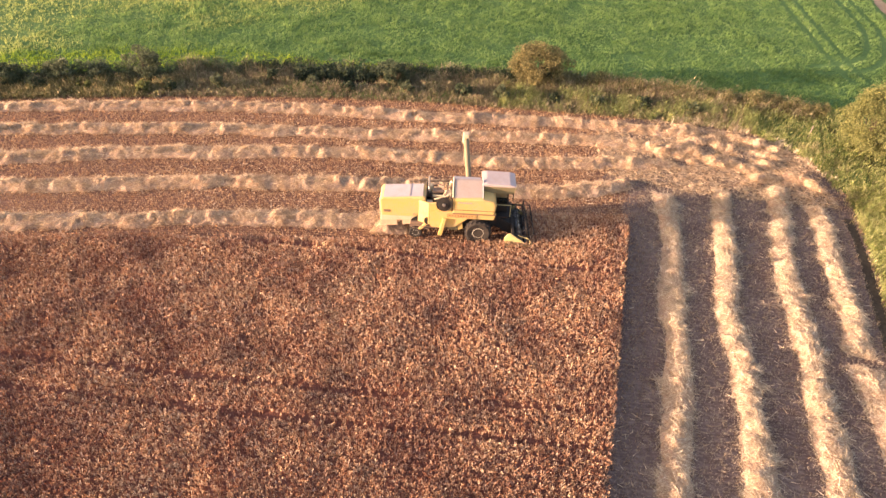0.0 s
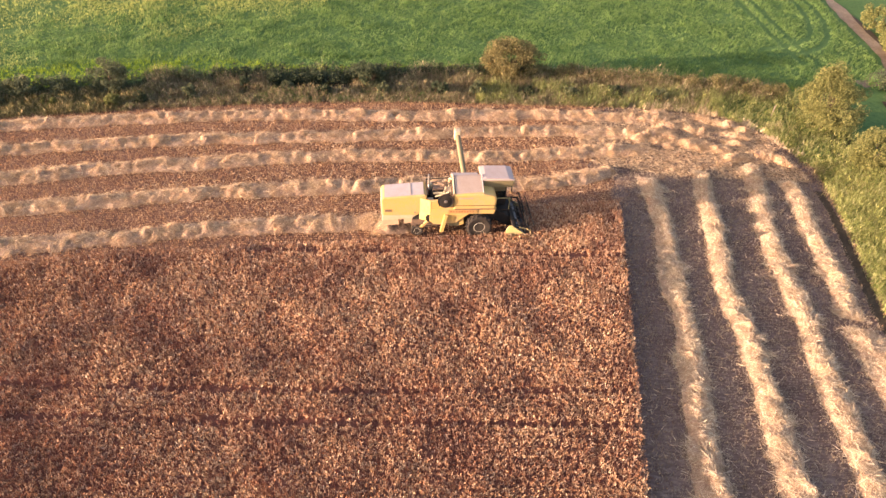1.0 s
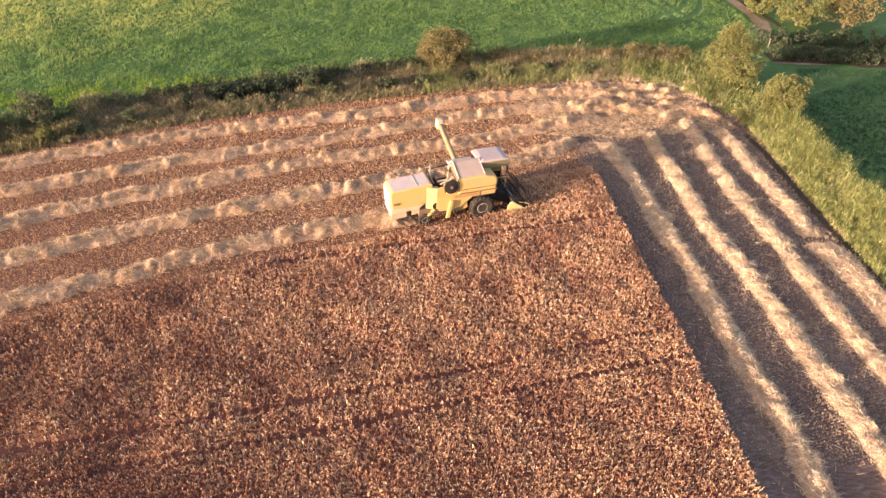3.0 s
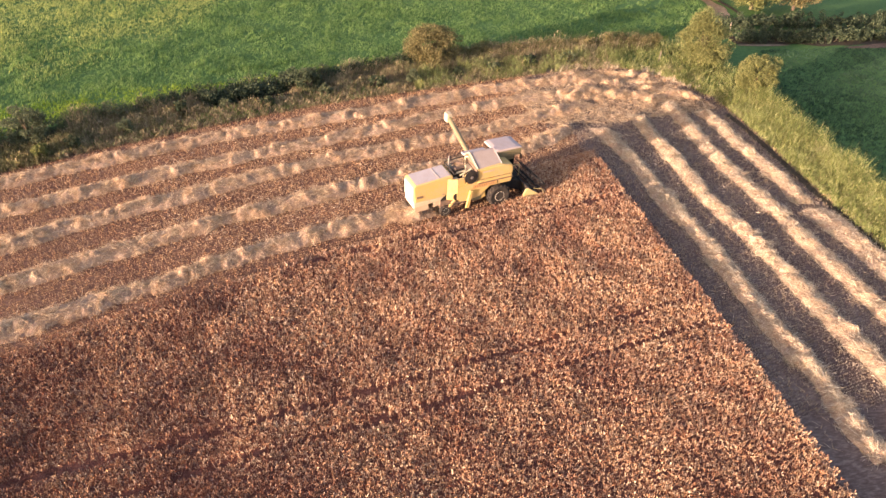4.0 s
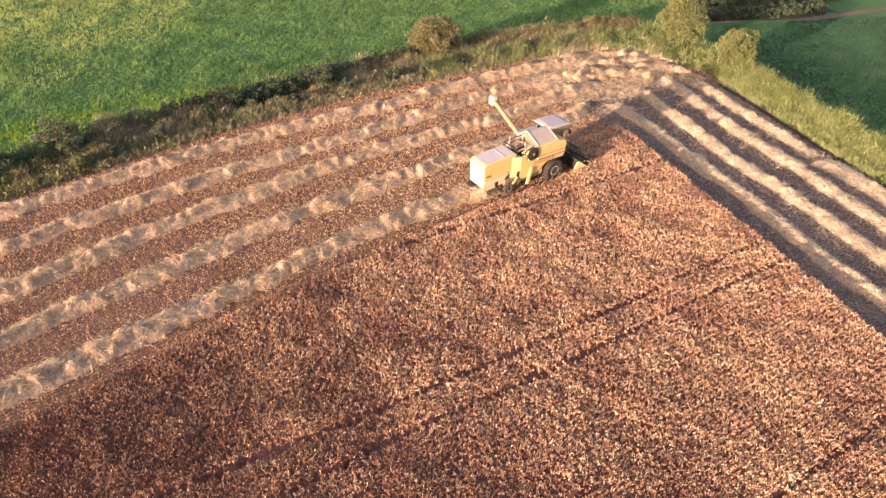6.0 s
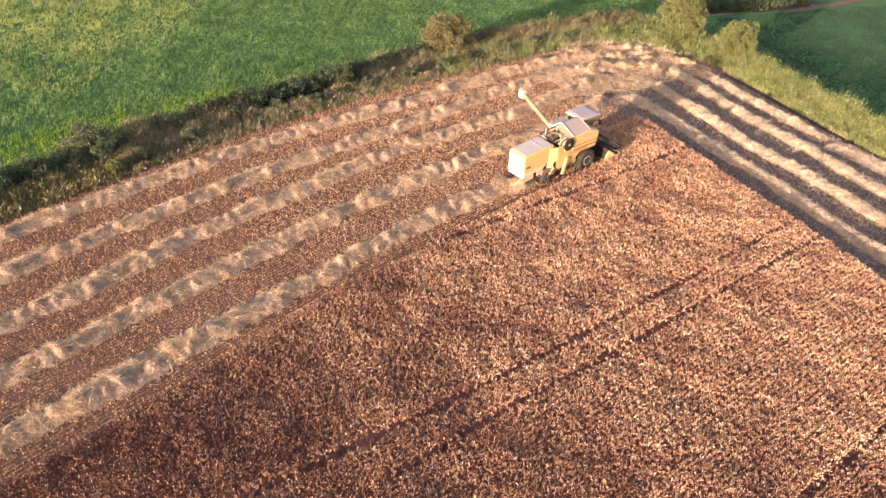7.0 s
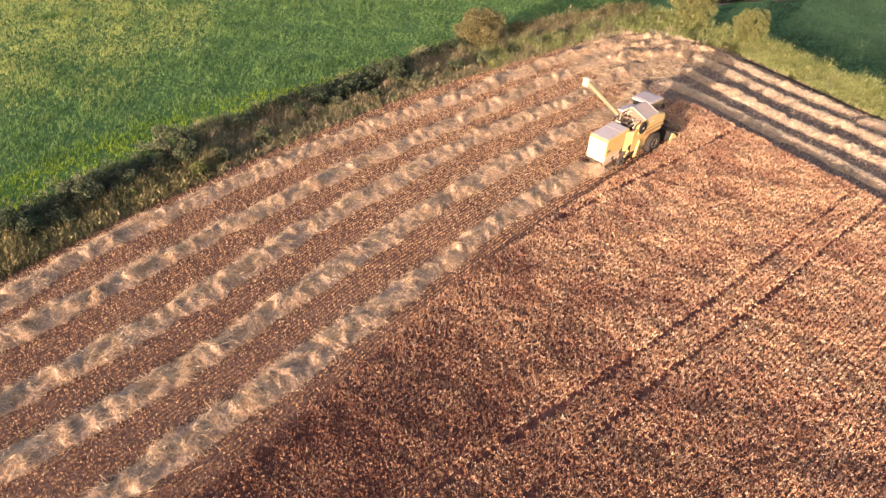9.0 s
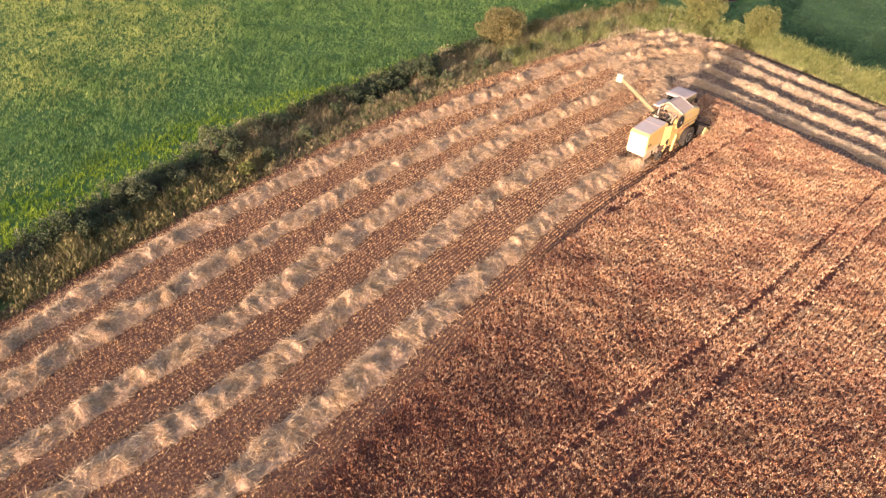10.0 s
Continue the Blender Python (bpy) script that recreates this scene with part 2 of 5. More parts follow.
M_CHAFFED = paint("chaff_covered_rubber", (0.44, 0.30, 0.18), (0.55, 0.41, 0.26), 0.85, 0.0, 0.8)
M_RED = paint("dull_red_paint", (0.30, 0.085, 0.04), (0.40, 0.24, 0.10), 0.6, 0.0, 0.8)


def glass_of(name):
    m, nt, bsdf = tree_of(name)
    bsdf.inputs["Base Color"].default_value = (0.05, 0.06, 0.06, 1)
    bsdf.inputs["Roughness"].default_value = 0.08
    bsdf.inputs["Transmission Weight"].default_value = 0.7
    bsdf.inputs["IOR"].default_value = 1.2
    return m


M_GLASS = glass_of("tinted_cab_glass")


# ---- plan ----
rng = np.random.default_rng(7)


def curve(points, step):
    """An even run of points along a smooth line through a few plan points; with the way along it."""
    p = np.array(points, float)
    q = np.vstack([2 * p[0] - p[1], p, 2 * p[-1] - p[-2]])
    u = np.linspace(0, 1, 40, endpoint=False)[:, None]
    run = []
    for a, b, c, d in zip(q, q[1:], q[2:], q[3:]):
        run.append(0.5 * (2 * b + (c - a) * u + (2 * a - 5 * b + 4 * c - d) * u ** 2 + (3 * b - a - 3 * c + d) * u ** 3))
    run = np.vstack(run + [p[-1:]])
    s = np.concatenate([[0], np.cumsum(np.linalg.norm(np.diff(run, axis=0), axis=1))])
    n = max(2, int(s[-1] / step) + 1)
    even = np.linspace(0, s[-1], n)
    out = np.stack([np.interp(even, s, run[:, k]) for k in range(2)], 1)
    way = np.gradient(out, axis=0)
    way /= np.linalg.norm(way, axis=1)[:, None]
    return out, way


def inside(poly, pts):
    x, y = pts[:, 0], pts[:, 1]
    hit = np.zeros(len(pts), bool)
    n = len(poly)
    for i in range(n):
        (x0, y0), (x1, y1) = poly[i], poly[(i + 1) % n]
        if y0 != y1:
            hit ^= ((y0 > y) != (y1 > y)) & (x < (x1 - x0) * (y - y0) / (y1 - y0) + x0)
    return hit


def reach(line, pts):
    """How far each point lies from a line of the plan."""
    c, _ = curve(line, 0.5)
    best = np.full(len(pts), 1e9)
    for k in range(0, len(pts), 20000):
        d = pts[k:k + 20000, None, :] - c[None]
        best[k:k + 20000] = np.min((d ** 2).sum(2), 1)
    return np.sqrt(best)


def lumps(pts, size, seed=0):
    """Smooth noise from -1 to 1 over plan points, of lumps about size metres wide."""
    g = np.random.default_rng(100 + seed).uniform(-1, 1, (128, 128))
    p = np.asarray(pts) / size
    i = np.floor(p).astype(int)
    f = p - i
    f = f * f * (3 - 2 * f)
    a, b = i[:, 0] % 128, i[:, 1] % 128
    a1, b1 = (a + 1) % 128, (b + 1) % 128
    return (g[a, b] * (1 - f[:, 0]) + g[a1, b] * f[:, 0]) * (1 - f[:, 1]) + (g[a, b1] * (1 - f[:, 0]) + g[a1, b1] * f[:, 0]) * f[:, 1]


def mesh_of(name, verts, faces, material, smooth=False):
    """One mesh from an array of corners and an array of faces of one size."""
    me = bpy.data.meshes.new(name)
    verts, faces = np.asarray(verts, np.float32), np.asarray(faces, np.int32)
    k = faces.shape[1]
    me.vertices.add(len(verts))
    me.vertices.foreach_set("co", verts.ravel())
    me.loops.add(faces.size)
    me.loops.foreach_set("vertex_index", faces.ravel())
    me.polygons.add(len(faces))
    me.polygons.foreach_set("loop_start", np.arange(0, faces.size, k, dtype=np.int32))
    me.polygons.foreach_set("loop_total", np.full(len(faces), k, np.int32))
    if smooth:
        me.polygons.foreach_set("use_smooth", np.ones(len(faces), bool))
    me.update(calc_edges=True)
    me.materials.append(material)
    return me


def strips(root, way, side, length, width, sag, taper=0.3):
    """Bent ribbons of two quads each: root, unit way, unit side, length, width, and how far the tip sags."""
    n = len(root)
    up = np.array([0, 0, 1.0])
    mid = root + way * (length * 0.55)[:, None]
    tip = root + way * length[:, None] - up * sag[:, None]
    w = side * width[:, None] * 0.5
    v = np.stack([root - w, root + w, mid - w * 0.9, mid + w * 0.9, tip - w * taper, tip + w * taper], 1)
    f = np.array([[0, 1, 3, 2], [2, 3, 5, 4]])[None] + 6 * np.arange(n)[:, None, None]
    return v.reshape(-1, 3), f.reshape(-1, 4)


def spikes(root, way, side, length, width):
    """Single leaf blades: one triangle each."""
    w = side * width[:, None] * 0.5
    v = np.stack([root - w, root + w, root + way * length[:, None]], 1)
    f = np.arange(3 * len(root)).reshape(-1, 3)
    return v.reshape(-1, 3), f


def unit(v):
    return v / np.maximum(np.linalg.norm(v, axis=1), 1e-9)[:, None]


def joined(*pairs):
    vs, fs, n = [], [], 0
    for v, f in pairs:
        vs.append(v)
        fs.append(f + n)
        n += len(v)
    return np.vstack(vs), np.vstack(fs)


def scattered(poly, per_metre, r=None):
    r = r or rng
    p = np.array(poly)
    lo, hi = p.min(0), p.max(0)
    n = int((hi - lo).prod() * per_metre)
    pts = r.uniform(lo, hi, (n, 2))
    return pts[inside(poly, pts)]


def ground_z(x, y):
    """A gentle fall added past the field's far side, so low sun dims the pasture."""
    return -0.022 * np.maximum(0, np.asarray(x, float) - 25.5)


def flat(pts, z=0.0):
    return np.column_stack([pts, np.broadcast_to(z, len(pts))])


# the stubble field, the standing crop, and the lines that run over them
FIELD = [(-90, 18), (-70, 27.0), (-55, 35.0), (-48.7, 38.6), (-40.6, 42.4), (-30, 46.7), (-16, 51.2), (-2, 53.8), (7, 55.3), (14.5, 55.2), (18.4, 51.8), (20.5, 47.0), (21.0, 40), (20.6, 33), (20.3, 24), (20.1, 10), (20, -45), (-90, -45)]
CUT_EDGE = [(-90, -2.5), (-60, 10.0), (-43.5, 17.3), (-36.2, 20.2), (-32.2, 22.1), (-26.5, 24.4), (-20.2, 26.5), (-15, 28.1), (-9.1, 29.8), (-5.0, 31.0)]
HEADING, AT = 14.5, (-5.0, 31.55)                   # the combine: its heading, and the ground under the outer face of its near front tyre
FX = np.array([math.cos(radians(HEADING)), math.sin(radians(HEADING))])
FY = np.array([-FX[1], FX[0]])
_front = np.array(AT) + FX * 3.2
CROP = [tuple(p) for p in CUT_EDGE[:-1]] + [tuple(_front - FX * 3.0 - FY * 0.35), tuple(_front - FY * 0.35), tuple(_front + FY * 3.35), (-1.5, 35.8), (4.45, 37.6), (4.6, 30), (4.75, 20), (4.75, 8), (4.6, -45), (-90, -45)]
TRAMS = [[(-60, 7.9), (-34.3, 12.7), (-25.8, 13.95), (-18.4, 15.2), (-6.3, 17.6), (5, 20.0)],
         [(-60, 5.2), (-33, 10.3), (-24.1, 12.3), (-15.8, 13.8), (-5.1, 15.9), (5, 17.9)],
         [(-26.5, 24.6), (-22.5, 25.75), (-19.8, 26.3), (-15.9, 27.1), (-11.5, 27.95), (-3.8, 29.35), (5, 31.2)],
         [(-40, -1.6), (-5, 5.1), (2.5, 6.7), (5, 7.3)]]
LEFT_ROWS = [[(-70, 24.5), (-60, 29.6), (-51.7, 34.0), (-46, 37.1), (-36.8, 41.0), (-25.7, 44.7), (-11.5, 48.4), (-6.6, 49.8), (2, 51.9), (9.5, 52.6)],
             [(-70, 21.5), (-60, 26.8), (-51.6, 30.5), (-46.4, 32.7), (-38.6, 35.8), (-31.2, 38.7), (-25.2, 40.6), (-14.8, 43.7), (-6, 46.6), (2, 48.8), (10, 49.8)],
             [(-70, 18), (-60, 22.7), (-52.4, 25.7), (-45.8, 28), (-37.2, 31.7), (-33.2, 33.7), (-24.4, 37.1), (-17.6, 39.6), (-11.2, 41.2), (-5.1, 42.5), (2.5, 45.2), (7.5, 46.8)],
             [(-70, 14.5), (-60, 19), (-52.4, 21.9), (-43.5, 24.6), (-36.3, 27.6), (-31.2, 29.8), (-24.4, 32.6), (-19, 34.3), (-11.5, 36.7), (-4.3, 38.5), (0.5, 40.2), (4.3, 42.7)]]
LEFT_ROWS.append([(-70, 9), (-55, 15.45), (-46.7, 19.0), (-38.7, 22.1), (-32.9, 24.3), (-27.2, 26.4), (-22.5, 28.4), (-17, 30.25), (-11.4, 31.9)])
RIGHT_ROWS = [[(7.0, 42.3), (7.2, 38.5), (7.5, 34), (7.5, 30), (7.85, 26), (7.8, 20), (7.8, 8)],
              [(11.1, 44.2), (11.05, 41), (11, 37.3), (10.75, 31), (11.1, 27.5), (11.5, 20.9), (11.9, 8)],
              [(15.1, 46.2), (15.05, 44), (14.75, 38.4), (14.85, 33.3), (14.97, 28.4), (15.1, 21), (15.5, 8)],
              [(17.6, 44.3), (17.9, 42), (17.9, 37), (17.95, 32.2), (17.7, 28.6)]]

# line of the shade strip along the verge foot
VERGE_FOOT_SHADE = [(19.9, 43.4), (20.0, 40), (19.85, 36), (19.75, 32.7), (19.6, 29.5), (19.75, 27), (19.6, 24.5), (19.4, 14)]


# ---- ground ----
def ground_sheet():
    r = [0, 12.5, 25.5, 40, 60, 80, 100, 120, 160, 240, 400, 800, 1500]
    ax = np.array(sorted(set([-v for v in r] + r)), float)
    gx, gy = np.meshgrid(ax, ax + 30, indexing="ij")
    v = np.column_stack([gx.ravel(), gy.ravel(), ground_z(gx.ravel(), gy.ravel())])
    n = len(ax)
    i = np.arange(n * n).reshape(n, n)
    f = np.stack([i[:-1, :-1], i[1:, :-1], i[1:, 1:], i[:-1, 1:]], -1).reshape(-1, 4)
    tagged(new("ground", mesh_of("ground", v, f, M_TURF)), "green turf of the surrounding meadows", "ground", kind="structure")


def filled(name, outline, z, material, label, category, kind="structure"):
    bm = bmesh.new()
    top = [bm.verts.new((x, y, z)) for x, y in outline]
    face = bm.faces.new(top)
    bmesh.ops.triangulate(bm, faces=[face])
    bmesh.ops.recalc_face_normals(bm, faces=bm.faces)
    if sum(f.normal.z for f in bm.faces) < 0:
        bmesh.ops.reverse_faces(bm, faces=bm.faces[:])
    me = bpy.data.meshes.new(name)
    bm.to_mesh(me)
    bm.free()
    me.materials.append(material)
    return tagged(new(name, me), label, category, kind=kind)


ground_sheet()
filled("stubble_field", FIELD, 0.02, M_FIELD, "reddish brown harvested field soil with straw litter", "field")
HEADLAND = [(4.72, -44), (4.72, 37), (3.9, 39), (4.4, 41.2), (2.2, 43), (3.2, 45.2), (1.4, 47), (2.6, 49), (1.0, 51), (3.4, 52.2), (3.0, 53.9), (7, 55.2), (14.45, 55.1), (18.3, 51.75), (20.4, 47.0), (20.9, 40), (20.5, 33), (20.2, 24), (20.0, 10), (19.9, -44)]
filled("headland_field", HEADLAND, 0.024, M_HEADLAND, "greyish harvested headland soil with straw litter, windrow shade in its colour", "field")

# ---- standing crop ----
def build_crop():
    seen = [(x, y) for x, y in CROP if y > -20]
    lo, hi = np.array((-66.0, 0.0)), np.array((4.8, 38.0))
    area = [(-66, 0), (4.8, 0), (4.8, 38), (-66, 38)]
    step = 0.3
    nx, ny = int((hi[0] - lo[0]) / step), int((hi[1] - lo[1]) / step)
    gx, gy = np.meshgrid(lo[0] + step * np.arange(nx), lo[1] + step * np.arange(ny), indexing="ij")
    pts = np.column_stack([gx.ravel(), gy.ravel()])
    ok = inside(CROP, pts)
    crop_here = ok.copy()
    for t in TRAMS:
        ok &= reach(t, pts) > 0.14
    z = np.where(ok, 0.36 + 0.05 * lumps(pts, 0.9, 4) + 0.06 * lumps(pts, 2.6, 5), np.where(crop_here, 0.12, 0.03))
    i = np.arange(nx * ny).reshape(nx, ny)
    f = np.stack([i[:-1, :-1], i[1:, :-1], i[1:, 1:], i[:-1, 1:]], -1).reshape(-1, 4)
    f = f[crop_here[f].any(1)]
    # the crop runs on, coarser, past the flown part
    cx, cy = np.meshgrid(np.linspace(-80, 4.7, 90), np.linspace(-45, 0.35, 50), indexing="ij")
    c2 = np.column_stack([cx.ravel(), cy.ravel()])
    i2 = np.arange(90 * 50).reshape(90, 50)
    f2 = np.stack([i2[:-1, :-1], i2[1:, :-1], i2[1:, 1:], i2[:-1, 1:]], -1).reshape(-1, 4)
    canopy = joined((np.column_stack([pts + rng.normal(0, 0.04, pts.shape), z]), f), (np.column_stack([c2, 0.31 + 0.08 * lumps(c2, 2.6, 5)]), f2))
    # ears and top leaves
    p = scattered(area, 122)
    p = p[inside(CROP, p)]
    # sown in drill rows that the ripe heads have nearly closed over
    across = np.array([-math.sin(radians(12.5)), math.cos(radians(12.5))])
    d = p @ across + 0.25 * lumps(p, 7.0, 12)
    p = p + across * (0.25 * (np.round(d / 0.27) * 0.27 - d))[:, None]
    # thinner where the field runs on past the flown part
    near = inside([(-56, 22), (-50, 14), (-44, 9.5), (-36, 6), (-22, 3.2), (-5, 0.6), (4.8, 0.6), (4.8, 40), (-20, 40)], p)
    p = p[near | (rng.uniform(0, 1, len(p)) < 0.18)]
    p = np.vstack([p, scattered([(-80, -45), (4.7, -45), (4.7, 0.2), (-80, 0.2)], 7)])
    # wheelings: bare in the middle, thin and trodden at the sides, closing over here and there
    lane = np.min([reach(t, p) for t in TRAMS], 0) * (1 + 0.3 * lumps(p, 1.4, 14) + 0.25 * lumps(p, 0.5, 15))
    keep = rng.uniform(0, 1, len(p)) < np.clip((lane - 0.15) / 0.1, 0.015, 1)
    p, lane = p[keep], lane[keep]
    lean = lumps(p, 4.0, 3)
    h = 0.65 + 0.05 * lumps(p, 0.9, 4) + 0.06 * lumps(p, 2.6, 5) + rng.normal(0, 0.03, len(p))
    h *= np.clip(0.78 + 0.6 * lane, 0.6, 1)
    # each plant: a fan of ears and top leaves on one root
    k = 4
    n = len(p) * k
    root = flat(p, h - 0.15)
    far = np.where(p[:, 1] < 0.2, 1.3, 1.0).repeat(k)
    turn = rng.uniform(0, 2 * np.pi, n)
    way = unit(np.column_stack([np.cos(turn) * 0.5 + 0.3 * lean.repeat(k), np.sin(turn) * 0.5, rng.uniform(0.6, 1.5, n)]))
    side = unit(np.cross(way, rng.normal(0, 1, (n, 3)))) * (rng.uniform(0.010, 0.021, n) * far)[:, None]
    tip = root.repeat(k, 0) + way * (rng.uniform(0.09, 0.22, n) * far)[:, None]
    v = np.concatenate([root[:, None], np.stack([tip - side, tip + side], 1).reshape(-1, 2 * k, 3)], 1).reshape(-1, 3)
    b = ((2 * k + 1) * np.arange(len(p)))[:, None]
    f = np.stack([b + 0 * np.arange(k), b + 1 + 2 * np.arange(k), b + 2 + 2 * np.arange(k)], -1)
    ears = v, f.reshape(-1, 3)
    # stems that carry them
    p, h = p[::2], h[::2]
    foot = flat(p, h * 0.35)
    up = unit(np.column_stack([rng.normal(0, 0.12, (len(p), 2)), np.ones(len(p))]))
    stems = spikes(foot, up, unit(np.cross(up, rng.normal(0, 1, (len(p), 3)))), h * 0.68, np.full(len(p), 0.035))
    me = mesh_of("grain", *ears, M_EAR)
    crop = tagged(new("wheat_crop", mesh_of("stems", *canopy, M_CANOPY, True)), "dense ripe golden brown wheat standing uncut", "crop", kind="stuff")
    e = new("grain", me)
    e.parent = crop
    tagged(e, "ripe nodding wheat ears", kind="stuff")
    e = new("straw", mesh_of("straw", *stems, M_EAR))
    e.parent = crop
    tagged(e, "brown wheat straws", kind="stuff")


def build_stubble():
    area = [(-60, 11), (20.6, 11), (20.6, 56), (-60, 56)]
    r = np.random.default_rng(17)
    p = scattered(area, 64, r)
    p = p[inside(FIELD, p)]
    p = p[~inside(CROP, p)]
    p = p[reach(VERGE_FOOT_SHADE, p) > 0.3]
    # stalks stand in drill rows, which run with the windrows
    line, _ = curve(LEFT_ROWS[2], 0.5)
    rise = np.interp(p[:, 0], line[:, 0], line[:, 1]) + 0.25 * np.maximum(0, p[:, 0] - line[-1, 0])
    d = (p[:, 1] - rise) * 0.94 + 0.15 * lumps(p, 6.0, 11)
    pitch = np.where(p[:, 0] > 4.7, 0.15, 0.24)
    snap = np.round(d / pitch) * pitch - d + r.normal(0, 0.014, len(p))
    p = p + np.column_stack([-0.3 * snap, 0.95 * snap])
    q = np.repeat(p, 3, 0)
    n = len(q)
    root = flat(q + r.normal(0, 0.018, (n, 2)), 0.015)
    way = unit(np.column_stack([r.normal(0, 0.3, n), r.normal(0, 0.35, n), np.ones(n)]))
    side = unit(np.cross(way, r.normal(0, 1, (n, 3))))
    v, f = spikes(root, way, side, r.uniform(0.10, 0.19, n), r.uniform(0.017, 0.034, n))
    grey = inside(HEADLAND, q + r.normal(0, 0.9, (n, 2)))
    for pick, material, words in ((~grey, M_STUBBLE, "short cut reddish wheat stubble in drill rows"), (grey, M_GREYSTUBBLE, "short greyish wheat stubble on the headland, windrow shade in its colour")):
        vv = v.reshape(-1, 3, 3)[pick].reshape(-1, 3)
        tagged(new("stubble", mesh_of("stubble", vv, np.arange(len(vv)).reshape(-1, 3), material)), words, "stubble", kind="stuff")


def build_litter(poly, per_metre, seed):
    """Straw strewn thinly where the machine turned."""
    r = np.random.default_rng(seed)
    p = scattered(poly, per_metre, r)
    p = p[lumps(p, 1.7, 33) + 0.6 * lumps(p, 0.6, 34) > r.uniform(-0.9, 0.3, len(p))]
    n = len(p)
    a = r.uniform(0, 2 * np.pi, n)
    w3 = unit(np.column_stack([np.cos(a), np.sin(a), np.abs(r.normal(0.12, 0.2, n))]))
    v, f = spikes(flat(p, 0.05 + 0.05 * r.uniform(0, 1, n)), w3, unit(np.cross(w3, r.normal(0, 1, (n, 3)))), r.uniform(0.2, 0.5, n), r.uniform(0.022, 0.042, n))
    tagged(new("straw_litter", mesh_of("straw_litter", v, f, M_STRAW)), "thin pale straw strewn over the stubble", "straw", kind="stuff")


build_crop()
build_stubble()
build_litter([(2, 43.5), (9, 43), (19.6, 44.5), (18.2, 51.6), (14.3, 54.8), (6, 54.4), (1, 50)], 160, 19)
build_litter([(-30, 30), (-26, 27.5), (-9, 32.4), (-1.5, 36.2), (4.3, 38.5), (2.6, 52.6), (-12, 49.6), (-30, 45)], 13, 21)
build_litter([(4.9, 9), (19, 9), (19.6, 44.5), (9, 43), (4.9, 42)], 6, 20)


# ---- windrows of straw ----
def straw_pile(centre, way, half, height, seed, tufts_per_metre=2.4, stalks=64):
    """Straw along a line as the machine drops it: a bed heaped into soft mounds, and the stalks of each mound combed one way."""
    r = np.random.default_rng(seed)
    n = len(centre)
    across = np.column_stack([-way[:, 1], way[:, 0]])
    gap = np.linalg.norm(centre[1] - centre[0])
    s = np.arange(n) * gap
    k = 17
    u = np.linspace(-1, 1, k)
    line = np.column_stack([s, s * 0 + seed * 3.7])
    wide = half * (1 + 0.2 * lumps(line, 1.6, 21) + 0.16 * lumps(line, 0.6, 22))
    shift = 0.16 * lumps(line, 2.3, 23)
    pos = centre[:, None, :] + across[:, None, :] * (u[None, :, None] * wide[:, None, None] + shift[:, None, None])
    end = np.clip(np.minimum(s, s[-1] - s) / 0.7, 0.1, 1)
    z = (0.5 + 0.16 * lumps(line, 1.0, 28))[:, None] * height * end[:, None] * (1 - np.abs(u) ** 2.4)[None, :]
    # mounds in a rough rhythm, small tufts anywhere between
    beat = np.cumsum(r.uniform(0.6, 1.3, int(s[-1] / 0.6) + 1))
    beat = beat[beat < s[-1]]
    m0, m = len(beat), len(beat) + max(2, int(s[-1] * tufts_per_metre))
    ts = np.concatenate([beat, r.uniform(0, s[-1], m - m0)])
    tu = np.concatenate([r.normal(0, 0.22, m0), np.clip(r.normal(0, 0.5, m - m0), -0.9, 0.9)])
    ti = np.clip((ts / gap).astype(int), 0, n - 1)
    tr = np.concatenate([r.uniform(0.34, 0.6, m0), r.uniform(0.16, 0.34, m - m0)])
    big = 0.9 + 0.45 * lumps(np.column_stack([ts, ts * 0 + seed * 1.3]), 0.9, 24)
    th = height * np.concatenate([r.uniform(0.6, 1.1, m0), r.uniform(0.5, 0.95, m - m0)]) * big * (1 - 0.5 * np.abs(tu)) * end[ti]
    skew = r.normal(0, 0.35, m)
    for q in range(m):
        a, b = max(0, ti[q] - int(1.1 / gap)), min(n, ti[q] + int(1.1 / gap) + 1)
        across_q = ((u[None, :] - tu[q]) * wide[a:b, None]) / (1.15 * tr[q])
        d2 = ((s[a:b] - ts[q])[:, None] / (0.8 * tr[q]) + skew[q] * across_q) ** 2 + across_q ** 2
        z[a:b] = np.maximum(z[a:b], th[q] * np.exp(-1.1 * d2) + 0.3 * z[a:b])
    plan = pos.reshape(-1, 2)
    z = z.ravel() + 0.06 * lumps(plan, 0.3, 26) + 0.04 * lumps(plan, 0.13, 27)
    z = np.where(np.tile(np.abs(u) > 0.99, n), 0.01, np.maximum(z, 0.025))
    i = np.arange(n * k).reshape(n, k)
    f = np.stack([i[:-1, :-1], i[1:, :-1], i[1:, 1:], i[:-1, 1:]], -1).reshape(-1, 4)
    mound = (np.column_stack([plan, z]), f)
    zz = z.reshape(n, k)

    def settle(sv, uv):
        a = np.clip((sv / gap).astype(int), 0, n - 1)
        b = np.clip(((uv + 1) / 2 * (k - 1)).round().astype(int), 0, k - 1)
        xy = centre[a] + way[a] * (sv - s[a])[:, None] + across[a] * (uv * wide[a] + shift[a])[:, None]
        return flat(xy, np.where(np.abs(uv) > 1, 0.03, zz[a, b]))

    def lain(sv, uv, turn, length, lift):
        """Stalks that follow the heap from a point on it, with some lift at the tip."""
        a = np.clip((sv / gap).astype(int), 0, n - 1)
        p0 = settle(sv, uv)
        p1 = settle(sv + np.cos(turn) * length, uv + np.sin(turn) * length / wide[a])
        p1[:, 2] += lift
